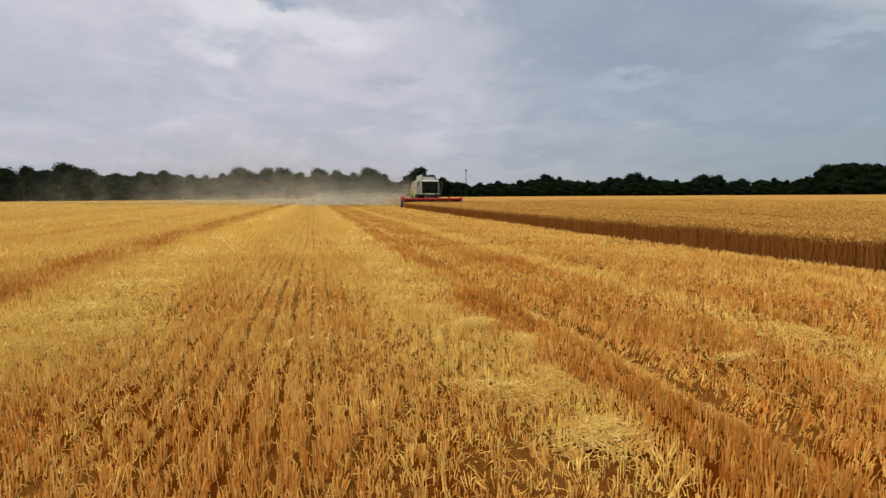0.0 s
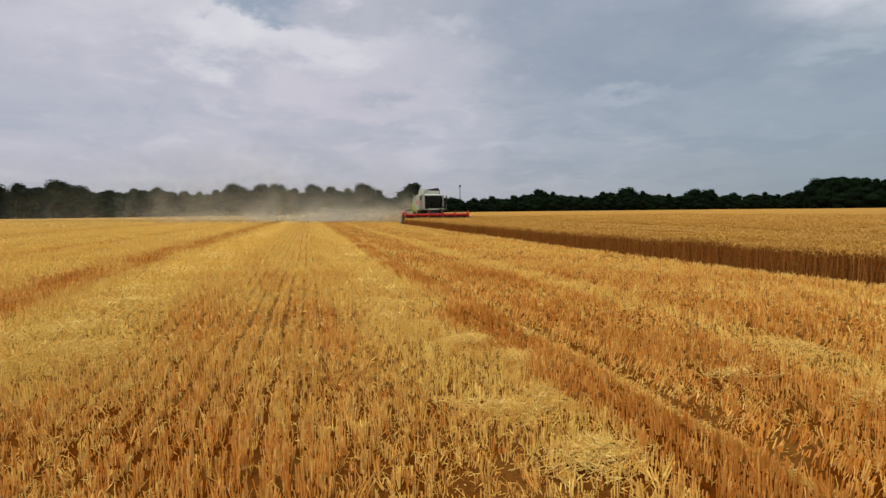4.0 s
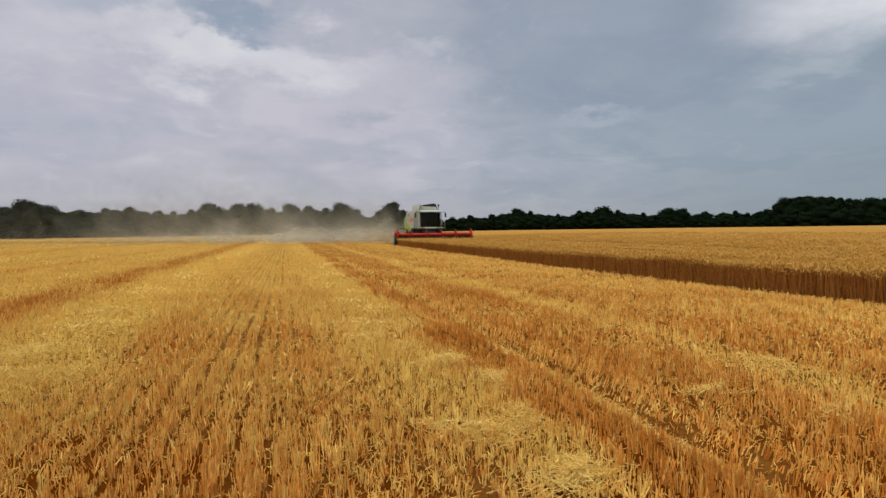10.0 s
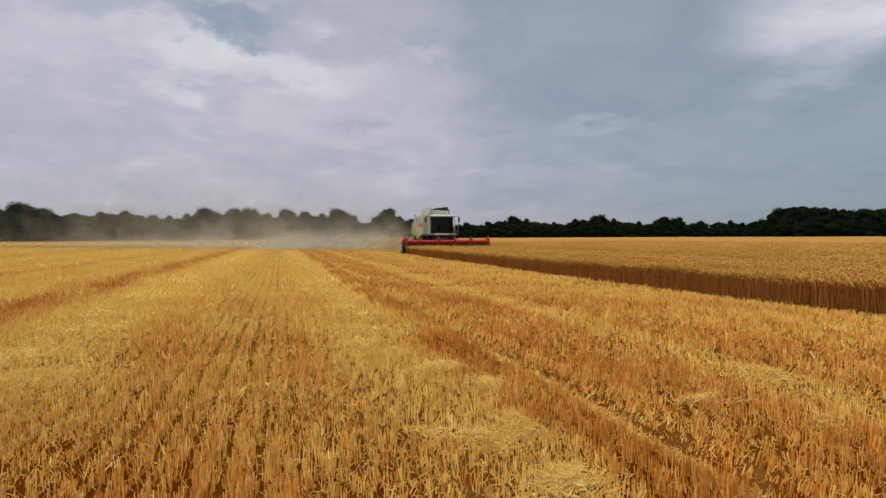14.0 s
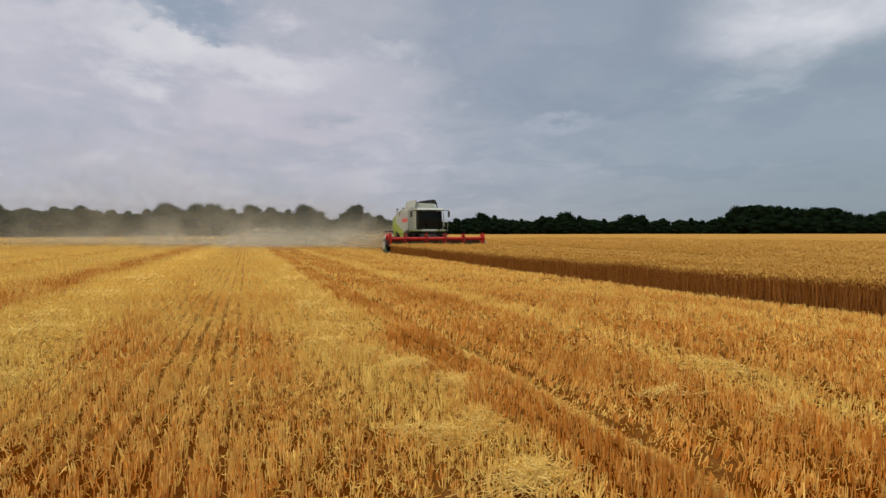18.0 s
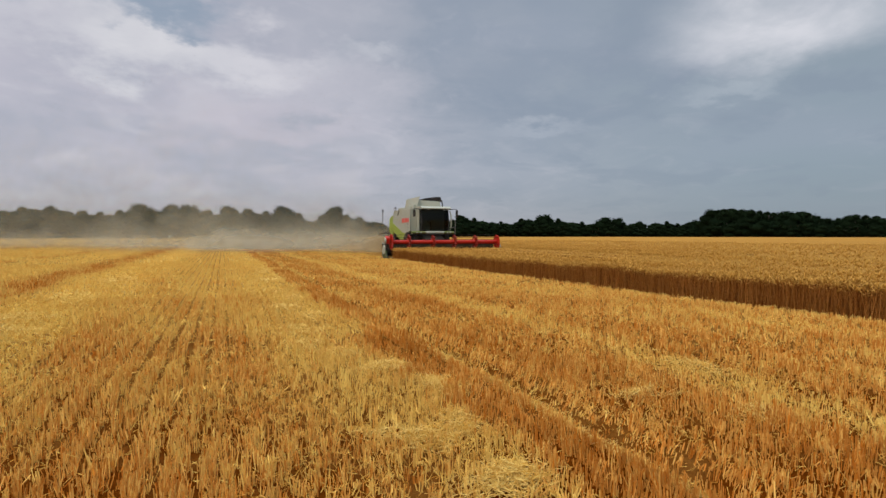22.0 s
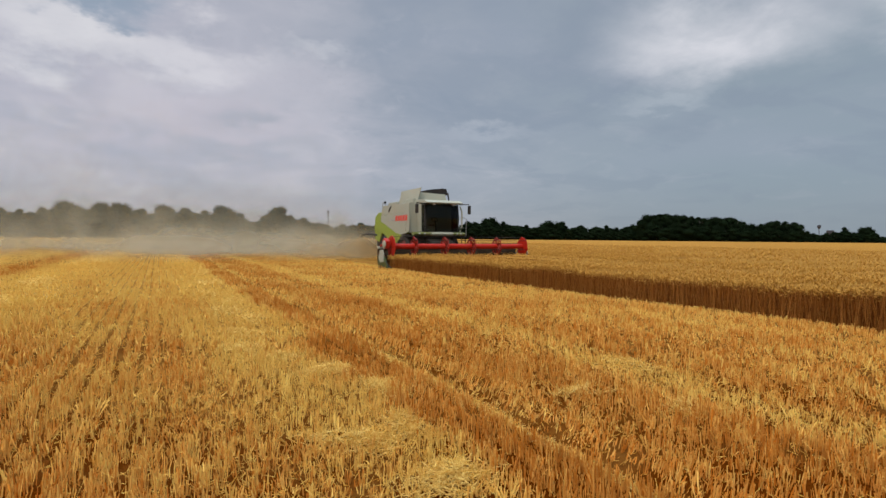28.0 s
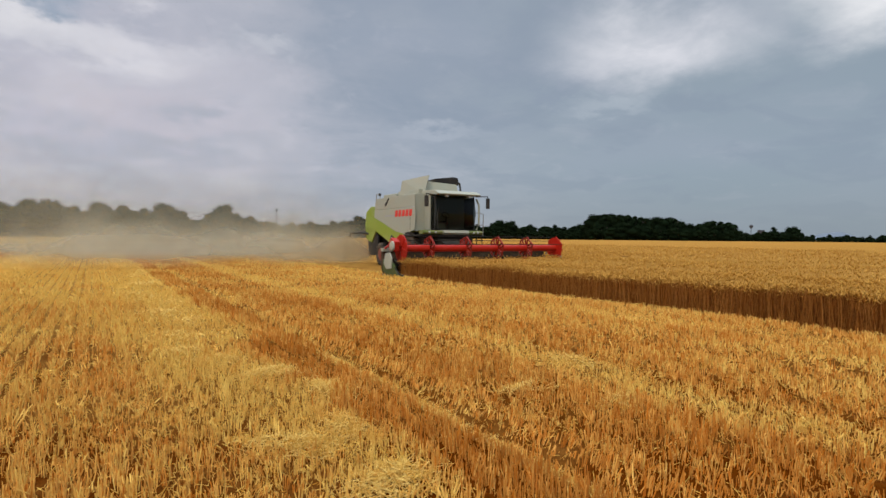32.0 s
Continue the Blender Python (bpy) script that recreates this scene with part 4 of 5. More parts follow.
    part("handrail", tube(fresh(), [(x, 3.13, 2.3), (x, 4.55, 2.3)], 0.018), STEEL, deck)
    part("grab_rail", tube(fresh(), [(x1 + 0.10, 2.98, 2.05), (x1 + 0.16, 2.86, 2.3), (x1 + 0.16, 2.86, 3.3), (x1 + 0.08, 2.98, 3.6)], 0.05), WHITE, deck, "white grab rail beside the windscreen")
    part("wiper", tube(fresh(), [(x0 + 0.12, 2.90, 2.06), (x0 + 0.02, 2.84, 2.55), (x0 + 0.10, 2.82, 3.1)], 0.022), BLACK, cab)
    ladder = part("ladder", tube(fresh(), [(x, 3.3, 1.72), (x + 0.12, 3.2, 0.55)], 0.025), GREY, cab)
    part("ladder_side", tube(fresh(), [(x, 3.8, 1.72), (x + 0.12, 3.75, 0.55)], 0.025), GREY, ladder)
    for k in range(4):
        z = 0.62 + 0.30 * k
        dx = 0.12 * (1.72 - z) / 1.17
        part("rung", box(fresh(), x + dx - 0.06, x + dx + 0.06, 3.24, 3.80, z - 0.015, z + 0.015, 0.005), GREY, ladder)
    return cab


def make_body(parent):
    x0, x1 = BX - 1.62, BX + 1.62
    core = part("chassis", extrude_x(fresh(), [(3.5, 1.0), (3.4, 1.7), (4.9, 1.9), (9.4, 1.7), (9.4, 1.0), (7.4, 0.75), (4.6, 0.75)], BX - 1.15, BX + 1.15, 0.03), GREY, parent, "dark dusty underbody")
    part("axle", tube(fresh(), [(BX - 1.5, 4.55, 0.9), (BX + 1.5, 4.55, 0.9)], 0.16), GREY, core)
    part("rear_axle", tube(fresh(), [(BX - 1.3, 8.35, 0.66), (BX + 1.3, 8.35, 0.66)], 0.12), GREY, core)
    for s, x in ((-1, x0), (1, x1)):
        a, b = (x, x + 0.06) if s < 0 else (x - 0.06, x)
        panel = part("side_panel", extrude_x(fresh(), [(3.95, 2.02), (3.90, 2.75), (3.95, 3.18), (9.05, 3.18), (9.10, 2.75), (8.3, 2.55), (6.2, 1.95), (5.1, 1.80)], a, b, 0.02), WHITE, parent, "cream-white side panel with red lettering" if s < 0 else "cream-white side panel")
        low = part("lower_panel", extrude_x(fresh(), [(5.1, 1.79), (6.2, 1.94), (8.3, 2.54), (9.12, 2.74), (10.35, 2.80), (10.42, 2.20), (8.8, 1.95), (6.7, 1.25), (6.2, 1.20)], a + 0.003, b - 0.003, 0.02), GREEN, parent, "sweeping seed-green lower panel")
        part("upper_panel", extrude_x(fresh(), [(3.95, 3.19), (3.98, 3.78), (6.6, 3.86), (8.6, 3.80), (9.0, 3.6), (9.05, 3.19)], a + 0.02, b + 0.02 if s > 0 else b - 0.01, 0.03), WHITE, parent)
        part("seam", box(fresh(), a - 0.004, b + 0.004, 4.42, 4.445, 2.0, 3.04, 0), GREY, panel)
        if s < 0:
            # the maker's lettering as plain red shapes, and a grey line of small type
            n = 5
            for k in range(n):
                ya = 6.25 - 0.42 * k
                part("lettering", extrude_x(fresh(), [(ya, 2.72), (ya - 0.07, 3.06), (ya - 0.36, 3.06), (ya - 0.31, 2.72)], a - 0.012, a - 0.002, 0), LETTER_RED, panel)
            for k in range(7):
                ya = 7.55 - 0.175 * k
                part("small_lettering", box(fresh(), a - 0.010, a - 0.002, ya - 0.13, ya, 2.76, 2.84, 0), LETTER_GREY, panel)
            part("grille", extrude_x(fresh(), [(7.15, 3.78), (7.05, 3.78), (7.45, 3.36), (7.60, 3.36), (7.60, 3.46)], a - 0.006, b, 0), BLACK, panel)
    # hood at the back, chopper below, top deck
    part("rear_hood", extrude_x(fresh(), [(8.95, 2.85), (9.0, 3.40), (9.75, 3.42), (10.45, 3.15), (10.65, 2.4), (10.45, 1.5), (9.6, 1.3), (9.0, 2.0)], x0 + 0.05, x1 - 0.05, 0.05), GREEN, parent, "rounded green rear hood")
    part("straw_chopper", extrude_x(fresh(), [(9.3, 0.75), (9.4, 1.45), (10.2, 1.45), (10.6, 0.95), (10.4, 0.70)], BX - 1.35, BX + 1.35, 0.03), GREY, parent, "dark straw chopper")
    part("front_wall", box(fresh(), x0 + 0.07, x1 - 0.07, 4.0, 4.08, 1.95, 3.84, 0.02), WHITE, parent)
    top = part("top_deck", box(fresh(), x0 + 0.07, x1 - 0.07, 4.05, 9.0, 3.70, 3.84, 0.03), WHITE, parent)
    part("engine_cover", box(fresh(), x0 + 0.35, x1 - 0.35, 6.9, 8.6, 3.84, 4.05, 0.06), WHITE, top)
    part("exhaust", tube(fresh(), [(BX + 0.9, 7.6, 3.9), (BX + 0.9, 7.6, 4.35), (BX + 0.9, 7.75, 4.45)], 0.07), BLACK, top)
    part("rear_rail", tube(fresh(), [(x0 + 0.1, 8.5, 3.4), (x0 + 0.1, 8.5, 4.1), (x0 + 0.1, 9.0, 4.1), (x0 + 0.1, 9.15, 3.3)], 0.025), STEEL, top)
    part("rear_lamp", box(fresh(), x0 + 0.04, x0 + 0.16, 8.48, 8.60, 3.98, 4.14, 0.02), BLACK, top)
    # grain tank with its raised flaps
    tank = part("grain_tank", box(fresh(), x0 + 0.42, x1 - 0.42, 4.3, 6.75, 3.6, 4.12, 0.03), WHITE, parent, "grain tank with raised cover flaps")
    fx0, fx1 = x0 + 0.30, x1 - 0.30
    part("side_flap", plate(fresh(), [(fx0 + 0.34, 4.15, 3.86), (fx0 - 0.04, 6.25, 3.86), (fx0 + 0.06, 6.15, 4.66), (fx0 + 0.56, 4.05, 4.80)], 0.03), WHITE, tank, "raised cream-white tank flap")
    part("side_flap", plate(fresh(), [(fx1 - 0.15, 4.35, 4.02), (fx1 - 0.15, 6.75, 4.02), (fx1 - 0.42, 6.45, 4.62), (fx1 - 0.42, 4.75, 4.62)], 0.03), WHITE, tank)
    part("front_flap", plate(fresh(), [(fx0 + 0.45, 4.30, 4.00), (fx1 - 0.20, 4.30, 4.00), (fx1 - 0.24, 4.42, 4.44), (fx0 + 0.55, 4.42, 4.52)], 0.03), WHITE, tank, "pale front tank flap")
    part("flap_seam", plate(fresh(), [(fx0 + 0.98, 4.29, 4.02), (fx0 + 1.01, 4.29, 4.02), (fx0 + 1.01, 4.405, 4.54), (fx0 + 0.98, 4.405, 4.54)], 0.008), GREY, tank)
    cover = [(fx0 + 0.80, 4.58), (fx0 + 1.20, 4.70), (fx1 - 0.36, 4.84), (fx1 - 0.12, 4.80), (fx1 - 0.04, 4.50)]
    part("tank_cover", plate(fresh(), [(cover[0][0], 4.45, 4.46)] + [(x, 4.45, z) for x, z in cover] + [(fx1 - 0.10, 4.45, 4.40)], 1.5), BLACK, tank, "black arched tank roller cover")
    part("cover_post", tube(fresh(), [(fx1 - 0.05, 4.40, 4.56), (fx1 + 0.02, 4.36, 4.02)], 0.05, 6), BLACK, tank)
    part("filling_auger", tube(fresh(), [(BX + 0.2, 5.6, 3.9), (BX + 0.2, 5.2, 4.6)], 0.13), STEEL, tank)
    # unloading spout, folded to the rear
    spout = part("unloading_tube", tube(fresh(), [(x1 + 0.05, 4.6, 3.55), (x1 + 0.12, 9.8, 3.25)], 0.19, 14), WHITE, parent, "folded unloading tube")
    # added black panel, stands for the dark mass of rear tyre and shadow
    part("rear_guard", extrude_x(fresh(), [(8.9, 0.55), (8.8, 1.7), (9.3, 2.0), (10.0, 1.9), (10.3, 1.3), (10.1, 0.6)], x0 + 0.12, x0 + 0.24, 0.02), BLACK, parent, "added black panel for the dark wheel and shadow beside the straw chopper")
    part("tail_arm", tube(fresh(), [(x0 + 0.35, 9.6, 1.75), (x0 - 0.20, 10.7, 1.90), (x0 - 0.62, 11.3, 1.84), (x0 - 0.70, 11.35, 1.66)], 0.075), BLACK, parent, "dark tail arm sticking out behind")
    # feeder house
    part("feeder_house", extrude_x(fresh(), [(1.36, 0.35), (1.36, 1.0), (3.5, 1.75), (4.0, 1.75), (4.0, 1.0), (2.2, 0.45)], BX - 0.80, BX + 0.80, 0.03), GREY, parent, "dark feeder house behind the header")
    for s in (-1, 1):
        part("lift_ram", tube(fresh(), [(BX + s * 0.6, 1.6, 0.4), (BX + s * 0.6, 3.9, 0.85)], 0.06), STEEL, parent)
        part("drive_guard", extrude_x(fresh(), [(3.3, 1.05), (3.25, 1.6), (3.9, 1.74), (5.4, 1.86), (5.4, 1.75), (4.2, 1.3)], BX + s * 1.28 - 0.12, BX + s * 1.28 + 0.12, 0.02), BLACK, parent)


def make_harvester():
    base = tagged(new("combine_harvester"), "cream-white and green combine harvester with a wide red reel, cutting wheat", "combine harvester")
    make_header(base)
    reel = make_reel(base)
    make_body(base)
    make_cab(base)
    wheels = []
    for s in (-1, 1):
        wheels.append((make_wheel(base, "front_wheel", BX + s * 1.40, 4.55, 0.95, 0.72, 20), 0.95))
        wheels.append((make_wheel(base, "rear_wheel", BX + s * 1.35, 8.35, 0.66, 0.45, 18), 0.66))
    return base, reel, wheels


HARVESTER, REEL, WHEELS = make_harvester()


# ---- woods ----
def make_tree_kind(rng, lobes, spread, low, pointed):
    """A tree of unit height: tapered trunk with limbs, and a crown of leaf clumps round several lobes."""
    tree = tagged(new("tree"), "dark green broadleaf tree at the far field edge", "tree", "trees along the field edge")
    bm = fresh()
    pts = [(0, 0, -0.01), (0.004, 0.002, 0.25), (-0.006, 0.004, 0.55), (0.0, 0.0, 0.82)]
    tube(bm, pts[:2], 0.020, 7)
    tube(bm, pts[1:3], 0.014, 6)
    tube(bm, pts[2:], 0.008, 5)
    for k in range(7):
        a, z = rng.uniform(0, 6.28), rng.uniform(0.2, 0.65)
        r = spread * rng.uniform(0.5, 0.9)
        tube(bm, [(0, 0, z), (math.cos(a) * r * 0.5, math.sin(a) * r * 0.5, z + 0.08), (math.cos(a) * r, math.sin(a) * r, z + 0.2)], 0.006, 5)
    part("trunk", bm, BARK, tree)
    centres, sizes = [], []
    for k in range(lobes):
        z = low + (0.90 - low) * (k + 0.5) / lobes
        reach = spread * (1.0 - ((z - 0.42) / 0.62) ** 2 * (1.1 if pointed else 0.8))
        a = k * 2.4 + rng.uniform(-0.5, 0.5)
        r = max(reach, 0.02) * rng.uniform(0.35, 0.65)
        centres.append((math.cos(a) * r, math.sin(a) * r, z))
        sizes.append(max(reach, 0.06) * rng.uniform(0.55, 0.80) + 0.03)
    centres.append((0, 0, 0.88 if pointed else 0.84))
    sizes.append(0.085 if pointed else 0.13)
    verts, faces = [], []
    for c, s in zip(centres, sizes):
        n = int(150 * (s / 0.2) ** 1.6) + 30
        d = rng.normal(0, 1, (n, 3))
        d /= np.linalg.norm(d, axis=1, keepdims=True)
        p = np.array(c) + d * (s * rng.uniform(0.82, 1.06, (n, 1))) * [1, 1, 0.9]
        p[:, 2] = p[:, 2].clip(0.02, 0.995)
        u = rng.normal(0, 1, (n, 3))
        u /= np.linalg.norm(u, axis=1, keepdims=True)
        w = np.cross(d + u * 0.3, u)
        w /= np.linalg.norm(w, axis=1, keepdims=True)
        q = rng.uniform(0.014, 0.032, (n, 1))
        k = len(verts) and sum(len(v) for v in verts)
        verts.append(np.stack([p - u * q, p + w * q * 0.8, p + u * q, p - w * q * 0.8 + d * q * 0.4], 1).reshape(-1, 3))
        faces.append(np.arange(n * 4).reshape(n, 4) + k)
        # shaded heart of the clump
        bm2 = fresh()
        bmesh.ops.create_icosphere(bm2, subdivisions=1, radius=s * 0.86)
        hv = np.array([v.co[:] for v in bm2.verts]) * [1, 1, 0.9] * rng.uniform(0.85, 1.1, (len(bm2.verts), 1)) + c
        hv[:, 2] = hv[:, 2].clip(0.0, 0.98)
        hf = np.array([[v.index for v in f.verts] + [f.verts[2].index] for f in bm2.faces])
        bm2.free()
        k = sum(len(v) for v in verts)
        verts.append(hv)
        faces.append(hf + k)
    allf = np.concatenate(faces)
    quads = allf[allf[:, 2] != allf[:, 3]]
    tris = allf[allf[:, 2] == allf[:, 3]][:, :3]
    allv = np.concatenate(verts)
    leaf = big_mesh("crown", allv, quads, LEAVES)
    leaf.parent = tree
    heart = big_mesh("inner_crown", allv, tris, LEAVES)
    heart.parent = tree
    return tree


def plant_woods():
    rng = np.random.default_rng(21)
    kinds = [make_tree_kind(rng, 9, 0.30, 0.10, False), make_tree_kind(rng, 10, 0.34, 0.08, False), make_tree_kind(rng, 8, 0.24, 0.10, True),
             make_tree_kind(rng, 11, 0.40, 0.06, False), make_tree_kind(rng, 9, 0.28, 0.08, True)]
    first = {}

    def tree(az, far, tall, wide, kind):
        a = radians(az)
        m = Matrix.LocRotScale((far * math.sin(a), far * math.cos(a), -0.05), Euler((0, 0, rng.uniform(0, 6.28))), (tall * wide, tall * wide, tall))
        if kind not in first:
            first[kind] = m
        else:
            copy_thing(kinds[kind], m)

    # bearing in degrees, height of the skyline in degrees
    stands = ((400.0, WOOD_LEFT, 0.95), (470.0, WOOD_MIDDLE, 0.75), (430.0, WOOD_RIGHT, 0.8), (470.0, WOOD_FAR_RIGHT, 0.40))
    filler = []
    for far, line, step in stands:
        az0, az1 = line[0][0], line[-1][0]
        # the tall crowns that make the skyline
        for az, el in line:
            d = far + rng.uniform(-8, 8)
            tree(az, d, (d * math.tan(radians(el)) + 1.65) / 0.97, rng.uniform(0.9, 1.15), int(rng.integers(0, 5)))
        # the closed edge of lower trees and shrubs before them, and the mass of the wood behind
        az = az0
        while az <= az1:
            el = float(np.interp(az, [p[0] for p in line], [p[1] for p in line]))
            f = far - 14
            tree(az + rng.uniform(-0.3, 0.3), f, f * math.tan(radians(el)) * rng.uniform(0.5, 0.8) + 1.0, rng.uniform(1.3, 1.8), int(rng.integers(0, 5)))
            for f, share in ((far + 12, rng.uniform(0.80, 1.0)), (far + 20, rng.uniform(0.7, 0.95))):
                filler.append((az + rng.uniform(-0.3, 0.3), f, f * math.tan(radians(el)) * share + 1.0, rng.uniform(1.5, 2.1), int(rng.integers(0, 5))))
            az += step * rng.uniform(0.9, 1.3)
    # the wood behind is one mass
    for slot, corners, name in (("crown", 4, "far_woods"), ("inner_crown", 3, "inner_crown")):
        data = []
        for kind in kinds:
            me = [c for c in kind.children if c.name.startswith(slot)][0].data
            co = np.empty(len(me.vertices) * 3, np.float32)
            me.vertices.foreach_get("co", co)
            lo = np.empty(len(me.loops), np.int32)
            me.loops.foreach_get("vertex_index", lo)
            data.append((co.reshape(-1, 3), lo.reshape(-1, corners)[::6 if corners == 4 else 1]))
        pieces = []
        for az, f, tall, wide, kind in filler:
            co, lo = data[kind]
            a = radians(az)
            pieces.append((co * [tall * wide, tall * wide, tall] + [f * math.sin(a), f * math.cos(a), -0.05], lo))
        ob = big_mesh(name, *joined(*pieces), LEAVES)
        if slot == "crown":
            woods = tagged(ob, "dark mass of broadleaf wood behind the field", "woods", kind="stuff")
        else:
            ob.parent = woods
    for kind, m in first.items():
        kinds[kind].matrix_basis = m


WOOD_LEFT = [(-42, 2.3), (-38, 2.6), (-34, 2.4), (-30, 2.7), (-28, 2.4), (-25.9, 2.57), (-24.0, 2.64), (-21.3, 2.95), (-20.1, 2.55), (-17.7, 2.32), (-15.7, 2.46), (-13.8, 2.62), (-11.7, 2.14),
             (-10.2, 2.2), (-8.7, 2.4), (-6.9, 2.86), (-4.5, 2.85), (-3.1, 2.88), (-1.4, 2.5), (0.7, 2.85), (2.5, 2.6), (4.1, 2.55), (5.9, 2.92), (7.3, 2.4)]
WOOD_MIDDLE = [(8.6, 1.45), (10.1, 2.0), (11.0, 3.05), (12.2, 2.2), (13.6, 1.9), (15.0, 1.55), (17.5, 1.35), (19.5, 1.55), (21.8, 1.62), (24.4, 2.2), (25.8, 1.95), (28.6, 1.57), (30.8, 1.88), (33.2, 2.12),
               (34.6, 1.85), (37.0, 1.5), (39.2, 1.84), (40.5, 1.75), (42.5, 1.4), (45.2, 1.48), (47.9, 1.46)]
WOOD_RIGHT = [(49.25, 2.42), (49.6, 2.50), (50.1, 2.58), (50.6, 2.56), (51.2, 2.50), (51.8, 2.46), (52.4, 2.40), (53.0, 2.36), (53.6, 2.26), (54.2, 2.16), (54.8, 2.10), (55.5, 2.12), (56.2, 2.16), (56.8, 2.10), (57.5, 1.78), (58.2, 1.50),
              (58.9, 1.58), (59.6, 1.70), (60.2, 1.80), (60.8, 1.80), (61.4, 1.66), (61.8, 1.45)]
WOOD_FAR_RIGHT = [(62.4, 0.84), (62.9, 0.72), (63.8, 0.74), (64.4, 0.80), (65.1, 1.25), (65.8, 0.74), (66.5, 1.18), (67.1, 0.70), (68.0, 0.52), (69.2, 0.55), (70.4, 0.50), (72.0, 0.50), (75.0, 0.9), (79.0, 1.2), (84.0, 1.5), (90.0, 1.6)]
plant_woods()


def make_mast():
    far, az = 520.0, radians(16.0)
    base = tagged(new("radio_mast"), "slim grey lattice radio mast behind the woods", "mast")
    base.location = (far * math.sin(az), far * math.cos(az), 0)
    tall = far * math.tan(radians(2.72)) + 1.65
    for k in range(3):
        a = k * 2.094
        part("leg", tube(fresh(), [(math.cos(a) * 0.7, math.sin(a) * 0.7, 0), (math.cos(a) * 0.22, math.sin(a) * 0.22, tall)], 0.10, 6), MAST_GREY, base)
    bm = fresh()
    for i in range(16):
        for k in range(3):
            z0, z1 = tall * i / 16, tall * (i + 1) / 16
            r0, r1 = 0.7 - 0.48 * i / 16, 0.7 - 0.48 * (i + 1) / 16
            a, b = k * 2.094, (k + 1) * 2.094
            tube(bm, [(math.cos(a) * r0, math.sin(a) * r0, z0), (math.cos(b) * r1, math.sin(b) * r1, z1)], 0.05, 4)
    part("bracing", bm, MAST_GREY, base)
    for a in (0.3, 2.4, 4.5):
        part("aerial", box(fresh(), math.cos(a) * 0.7 - 0.25, math.cos(a) * 0.7 + 0.25, math.sin(a) * 0.7 - 0.2, math.sin(a) * 0.7 + 0.2, tall - 1.6, tall + 0.3, 0.05), MAST_GREY, base)


def make_water_tower():
    far, az = 900.0, radians(63.3)
    base = tagged(new("water_tower"), "round-headed water tower far behind the trees", "tower")
    base.location = (far * math.sin(az), far * math.cos(az), 0)
    tall = far * math.tan(radians(1.42)) + 1.65
    bm = fresh()
    lathe_x(bm, [(0, 0.5), (tall - 5.5, 0.4)], 16)
    part("shaft", bm, CONCRETE, base).rotation_euler = (0, -math.pi / 2, 0)
    bm = fresh()
    lathe_x(bm, [(tall - 6.0, 0.5), (tall - 3.6, 2.2), (tall - 2, 2.6), (tall - 0.6, 1.7), (tall, 0.3)], 20)
    part("tank", bm, CONCRETE, base, "bulbous grey tank").rotation_euler = (0, -math.pi / 2, 0)
    silo = tagged(new("silo"), "squat dark silo among the far trees", "silo")
    a = radians(64.1)
    silo.location = (700 * math.sin(a), 700 * math.cos(a), 0)
    bm = fresh()
    lathe_x(bm, [(0, 2.0), (8, 2.0), (8.5, 3.4), (12.6, 3.6), (13, 3.0)], 20)
    part("drum", bm, MAST_GREY, silo).rotation_euler = (0, -math.pi / 2, 0)


def make_hills():
    """A low range far behind the field."""
    for az, half, el in ((69.6, 3.0, 0.90), (74.0, 3.5, 0.6), (84.0, 8.0, 0.8)):
        far = 2600.0
        xs = np.linspace(-1, 1, 40)
        wide = far * radians(half)
        v, n = [], len(xs)
        for row in np.linspace(0, 1, 7):
            for x in xs:
                h = far * math.tan(radians(el)) * math.cos(x * math.pi / 2) ** 1.3 * math.sin(row * math.pi) * (1 + 0.05 * math.sin(x * 9))
                v.append((x * wide, row * 700, h - 1.0))
        k = np.arange(7 * n).reshape(7, n)
        f = np.stack([k[:-1, :-1], k[:-1, 1:], k[1:, 1:], k[1:, :-1]], -1).reshape(-1, 4)
        ob = big_mesh("hill", v, f, HILL)
        a = radians(az)
        ob.matrix_basis = pose(far * math.sin(a), far * math.cos(a), 0, 0, 0, -az)
        tagged(ob, "low blue-grey hill on the horizon", "hill", kind="structure")


make_mast()
make_water_tower()
make_hills()


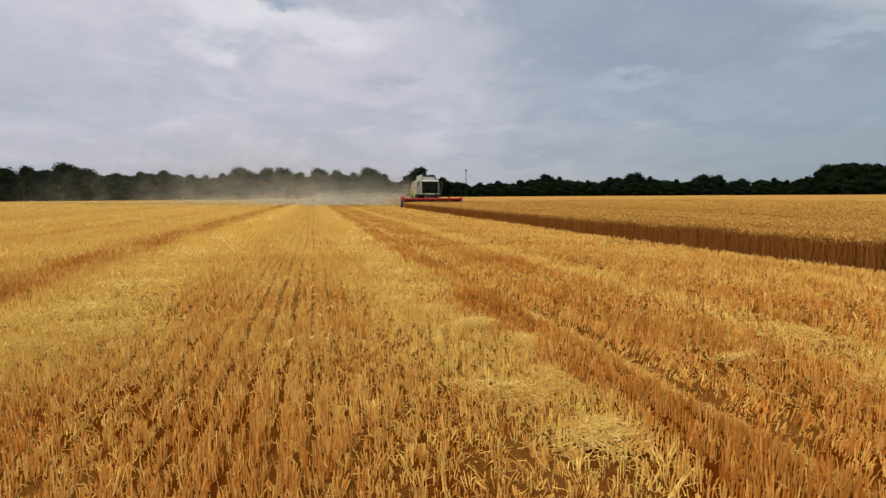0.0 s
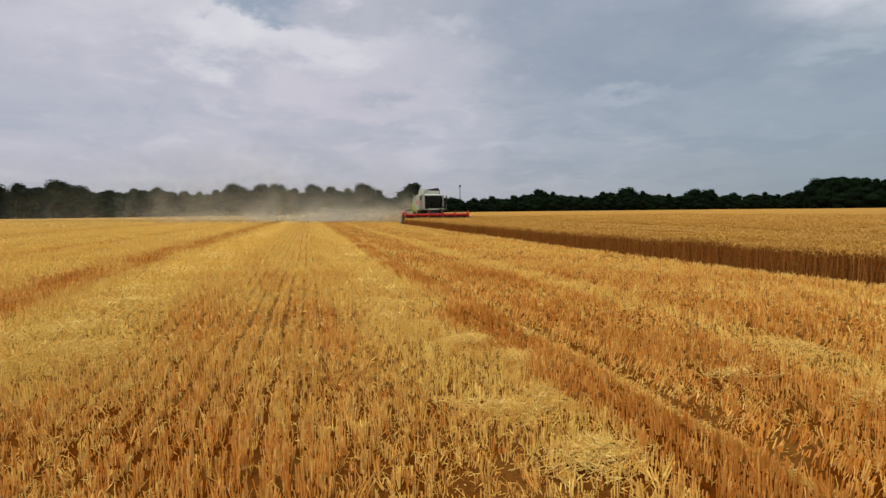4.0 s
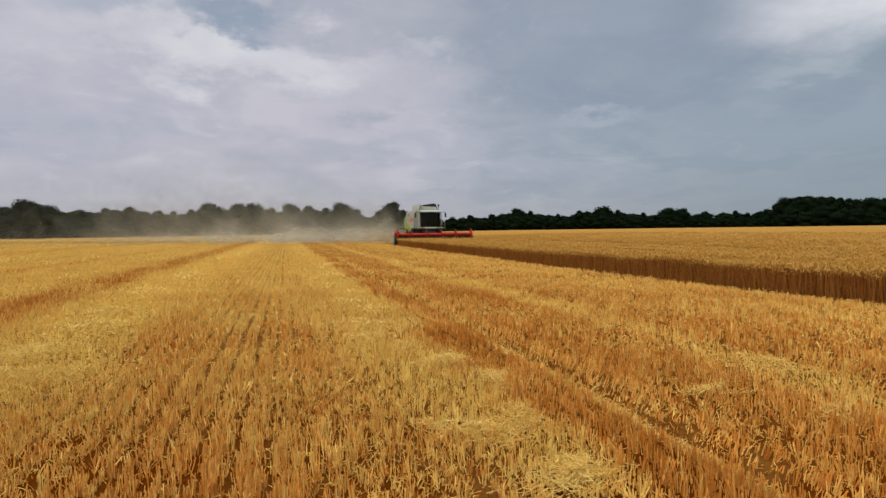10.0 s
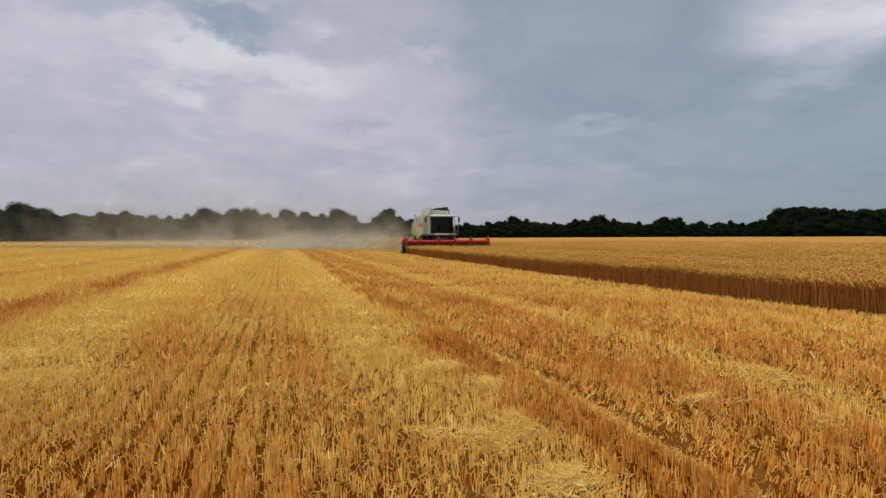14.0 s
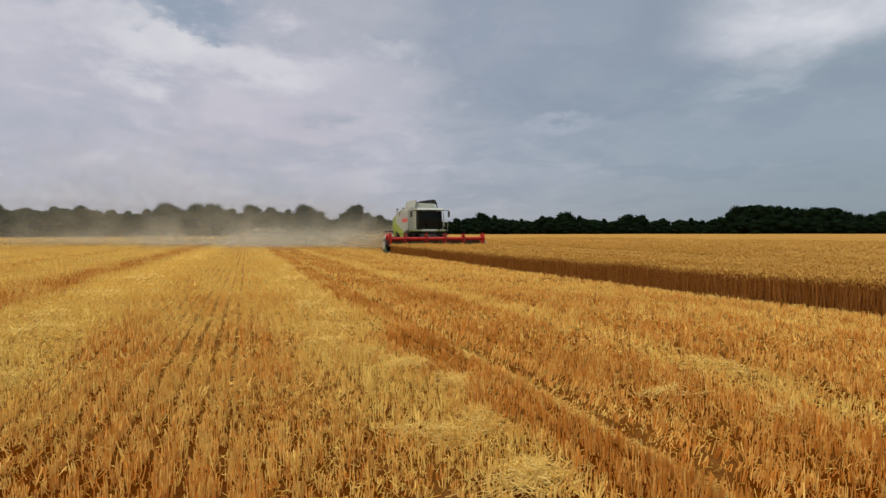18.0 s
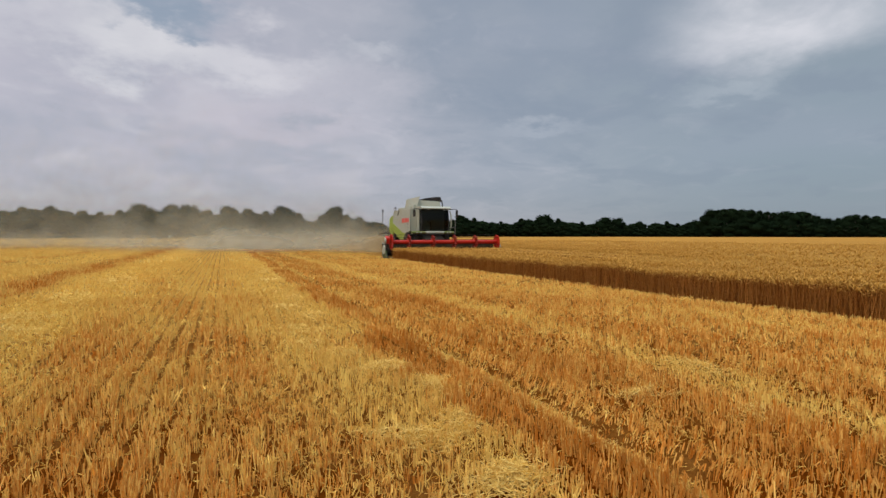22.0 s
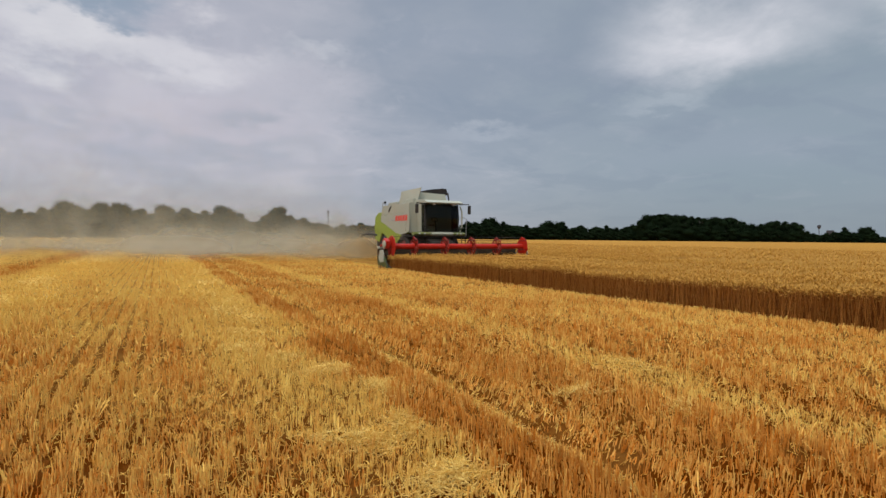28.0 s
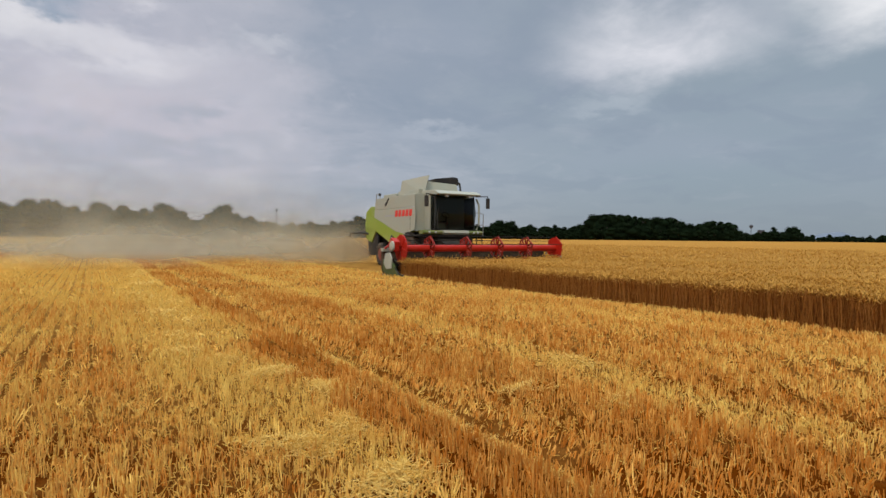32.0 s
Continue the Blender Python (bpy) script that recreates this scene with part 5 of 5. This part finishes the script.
# ---- dust behind the harvester: drifts that trail it, blown to one side ----
def dust_drift(rng, name, line, shift, top, low, lift, far_fade, mat, flat=1.7, foot=0.8, haze=0.07):
    """One billowing veil over a line of (x, y) points, `shift` metres further back; density thins with height and distance."""
    line = np.array(line, float)
    step = np.concatenate([[0], np.cumsum(np.hypot(*np.diff(line, axis=0).T))])
    s = np.concatenate([np.linspace(0, 30, 61), np.linspace(31, step[-1], 40)]) if step[-1] > 40 else np.linspace(0, step[-1], 40)
    x, y = np.interp(s, step, line[:, 0]), np.interp(s, step, line[:, 1]) + shift
    z = np.concatenate([np.linspace(0, 3, 13), np.linspace(3.4, top, 14)])
    gs, gz = np.meshgrid(s, z)
    gx, gy = np.meshgrid(x, z)[0], np.meshgrid(y, z)[0]
    ph = rng.uniform(0, 6, 6)
    fold = 0.6 * np.sin(gs * 0.45 + ph[0] + gz * 0.3) + 0.25 * np.sin(gs * 0.9 + ph[1] - gz * 0.5) + 0.5 * np.sin(gz * 0.4 + ph[2] + gs * 0.15)
    gy = gy + fold * 0.35
    gx = gx + 0.1 * fold
    lump = 2.0 * (0.5 + 0.5 * np.sin(gs * 0.42 + ph[3])) ** 2 * (0.5 + 0.5 * np.sin(gs * 0.17 + ph[4])) + 0.20
    d = low * np.interp(gs, [0, 10, 26, 60], [2.1, 1.8, 0.60, 0.15]) * np.exp(-(gz / flat) ** 2) + lift * np.interp(gs, [0, 12, 30], [1.9, 1.4, 0.55]) * lump * np.exp(-(gz / (3.2 + 0.035 * gs.clip(0, 60))) ** 2) + haze * np.clip(gs / 25, 0.2, 1.0) * np.exp(-(gz / (0.55 * top)) ** 2)
    d *= np.interp(gs, [0, 2.0, far_fade, far_fade * 2.1, max(step[-1], far_fade * 2.2)], [0.0, 1.2, 1.0, 0.28, 0.0])
    d *= np.clip(gz / foot, 0.0, 1) ** 1.3 * np.clip((top - gz) / (0.35 * top), 0, 1)
    n, m = gs.shape
    k = np.arange(n * m).reshape(n, m)
    f = np.stack([k[:-1, :-1], k[:-1, 1:], k[1:, 1:], k[1:, :-1]], -1).reshape(-1, 4)
    ob = big_mesh(name, np.stack([gx, gy, gz + 0.03], -1).reshape(-1, 3), f, mat, ("dustiness", d.ravel()))
    ob.data.polygons.foreach_set("use_smooth", np.ones(len(f), bool))
    return ob


def make_dust():
    rng = np.random.default_rng(33)
    trail = [(2.4, 11.4), (-4, 12.8), (-12, 15.5), (-21, 20), (-34, 30), (-60, 52), (-115, 95)]
    clouds = []
    for shift, top, low, lift, fade, foot, haze in ((0.0, 6.0, 0.22, 0.04, 20, 1.3, 0.02), (2.0, 8.0, 0.32, 0.10, 24, 1.0, 0.04), (5.0, 10.0, 0.36, 0.16, 28, 0.7, 0.05),
                                                    (9.0, 12.0, 0.34, 0.18, 32, 0.5, 0.06), (15.0, 22.0, 0.30, 0.15, 36, 0.4, 0.09), (22.0, 26.0, 0.26, 0.12, 42, 0.4, 0.10)):
        ob = dust_drift(rng, "dust_cloud", trail, shift, top, low, lift, fade, DUST, 1.45, foot, haze)
        tagged(ob, "pale tan harvest dust drifting behind the machine", "dust", "dust behind the harvester", "stuff")
        clouds.append(ob)
    ob = dust_drift(rng, "dust_cloud", [(-1.6, 8.6), (-6, 9.0), (-14, 10.0), (-24, 13), (-40, 20), (-75, 38)], 0.0, 7.0, 0.48, 0.03, 26, DUST, 1.4, 1.3, 0.02)
    tagged(ob, "thin tan dust drifting low over the stubble", "dust", "dust behind the harvester", "stuff")
    clouds.append(ob)
    ob = dust_drift(rng, "dust_cloud", [(0.6, 11.0), (-1.5, 10.9), (-3.2, 11.3), (-5.5, 12.6), (-10.0, 15.5)], 0.0, 4.2, 0.80, 0.10, 3.4, CHAFF_DUST, 1.15, 0.45, 0.0)
    tagged(ob, "brown chaff and dust thrown out behind the wheels", "dust", "dust behind the harvester", "stuff")
    clouds.append(ob)
    return clouds


DUST_CLOUDS = make_dust()


# ---- everything that moves ----
def harvester_pose(t):
    y = 75.0 - SPEED * t
    turn = float(np.interp(t, [0, 8, 14, 20, 26, 29, 32], [-1.3, -2.0, -2.3, -2.0, -1.9, -2.2, -3.2]))
    a = radians(turn)
    # the outer end of the cutter bar follows its line
    x = float(cut_line(y)) + 4.66 * math.cos(a) - float(np.interp(t, [0, 8, 14, 20, 25, 28, 32], [0.60, 0.64, 0.56, 0.50, 0.38, 0.36, 0.16]))
    return x, y + 4.66 * math.sin(a), turn


def spin(part_, place_, rate, seconds=32.0, step=0.25):
    n = int(seconds / step)
    walk(part_, [(k * step, pose(*place_, -rate * k * step, 0, 0)) for k in range(n + 1)])


def motions():
    times = [k * 1.0 for k in range(33)]
    walk(HARVESTER, [(t, pose(harvester_pose(t)[0], harvester_pose(t)[1], 0.0, 0, 0, harvester_pose(t)[2])) for t in times])
    spin(REEL, (0, 0.22, 1.17), -200.0)
    for wheel, radius in WHEELS:
        spin(wheel, tuple(wheel.location), -math.degrees(SPEED / radius))
    for ob, at, y in STRIPS:
        cut = (75.0 - (y + 0.5)) / SPEED
        down = Matrix.Translation((0, 0, -1.0)) @ at
        rows = [(0.0, at), (cut - 0.25, at), (cut + 0.45, down), (32.0, down)]
        if cut - 0.25 <= 0.05:
            rows = [(0.0, down), (32.0, down)]
        elif cut + 0.45 >= 31.9:
            rows = [(0.0, at), (32.0, at)] if cut > 31.9 else [(0.0, at), (cut - 0.25, at), (32.0, Matrix.Translation((0, 0, -0.6)) @ at)]
        walk(ob, rows)
    for i, ob in enumerate(DUST_CLOUDS):
        rows = []
        for k in range(33):
            t = k * 1.0
            x, y, _ = harvester_pose(t)
            sway = 0.0 if i == len(DUST_CLOUDS) - 1 else 1.0
            rows.append((t, pose(x + sway * 0.8 * math.sin(0.5 * t + i * 1.7), y + sway * 0.5 * math.sin(0.37 * t + i), 0.0, 0, 0, sway * 1.5 * math.sin(0.25 * t + i * 0.9))))
        walk(ob, rows)


motions()
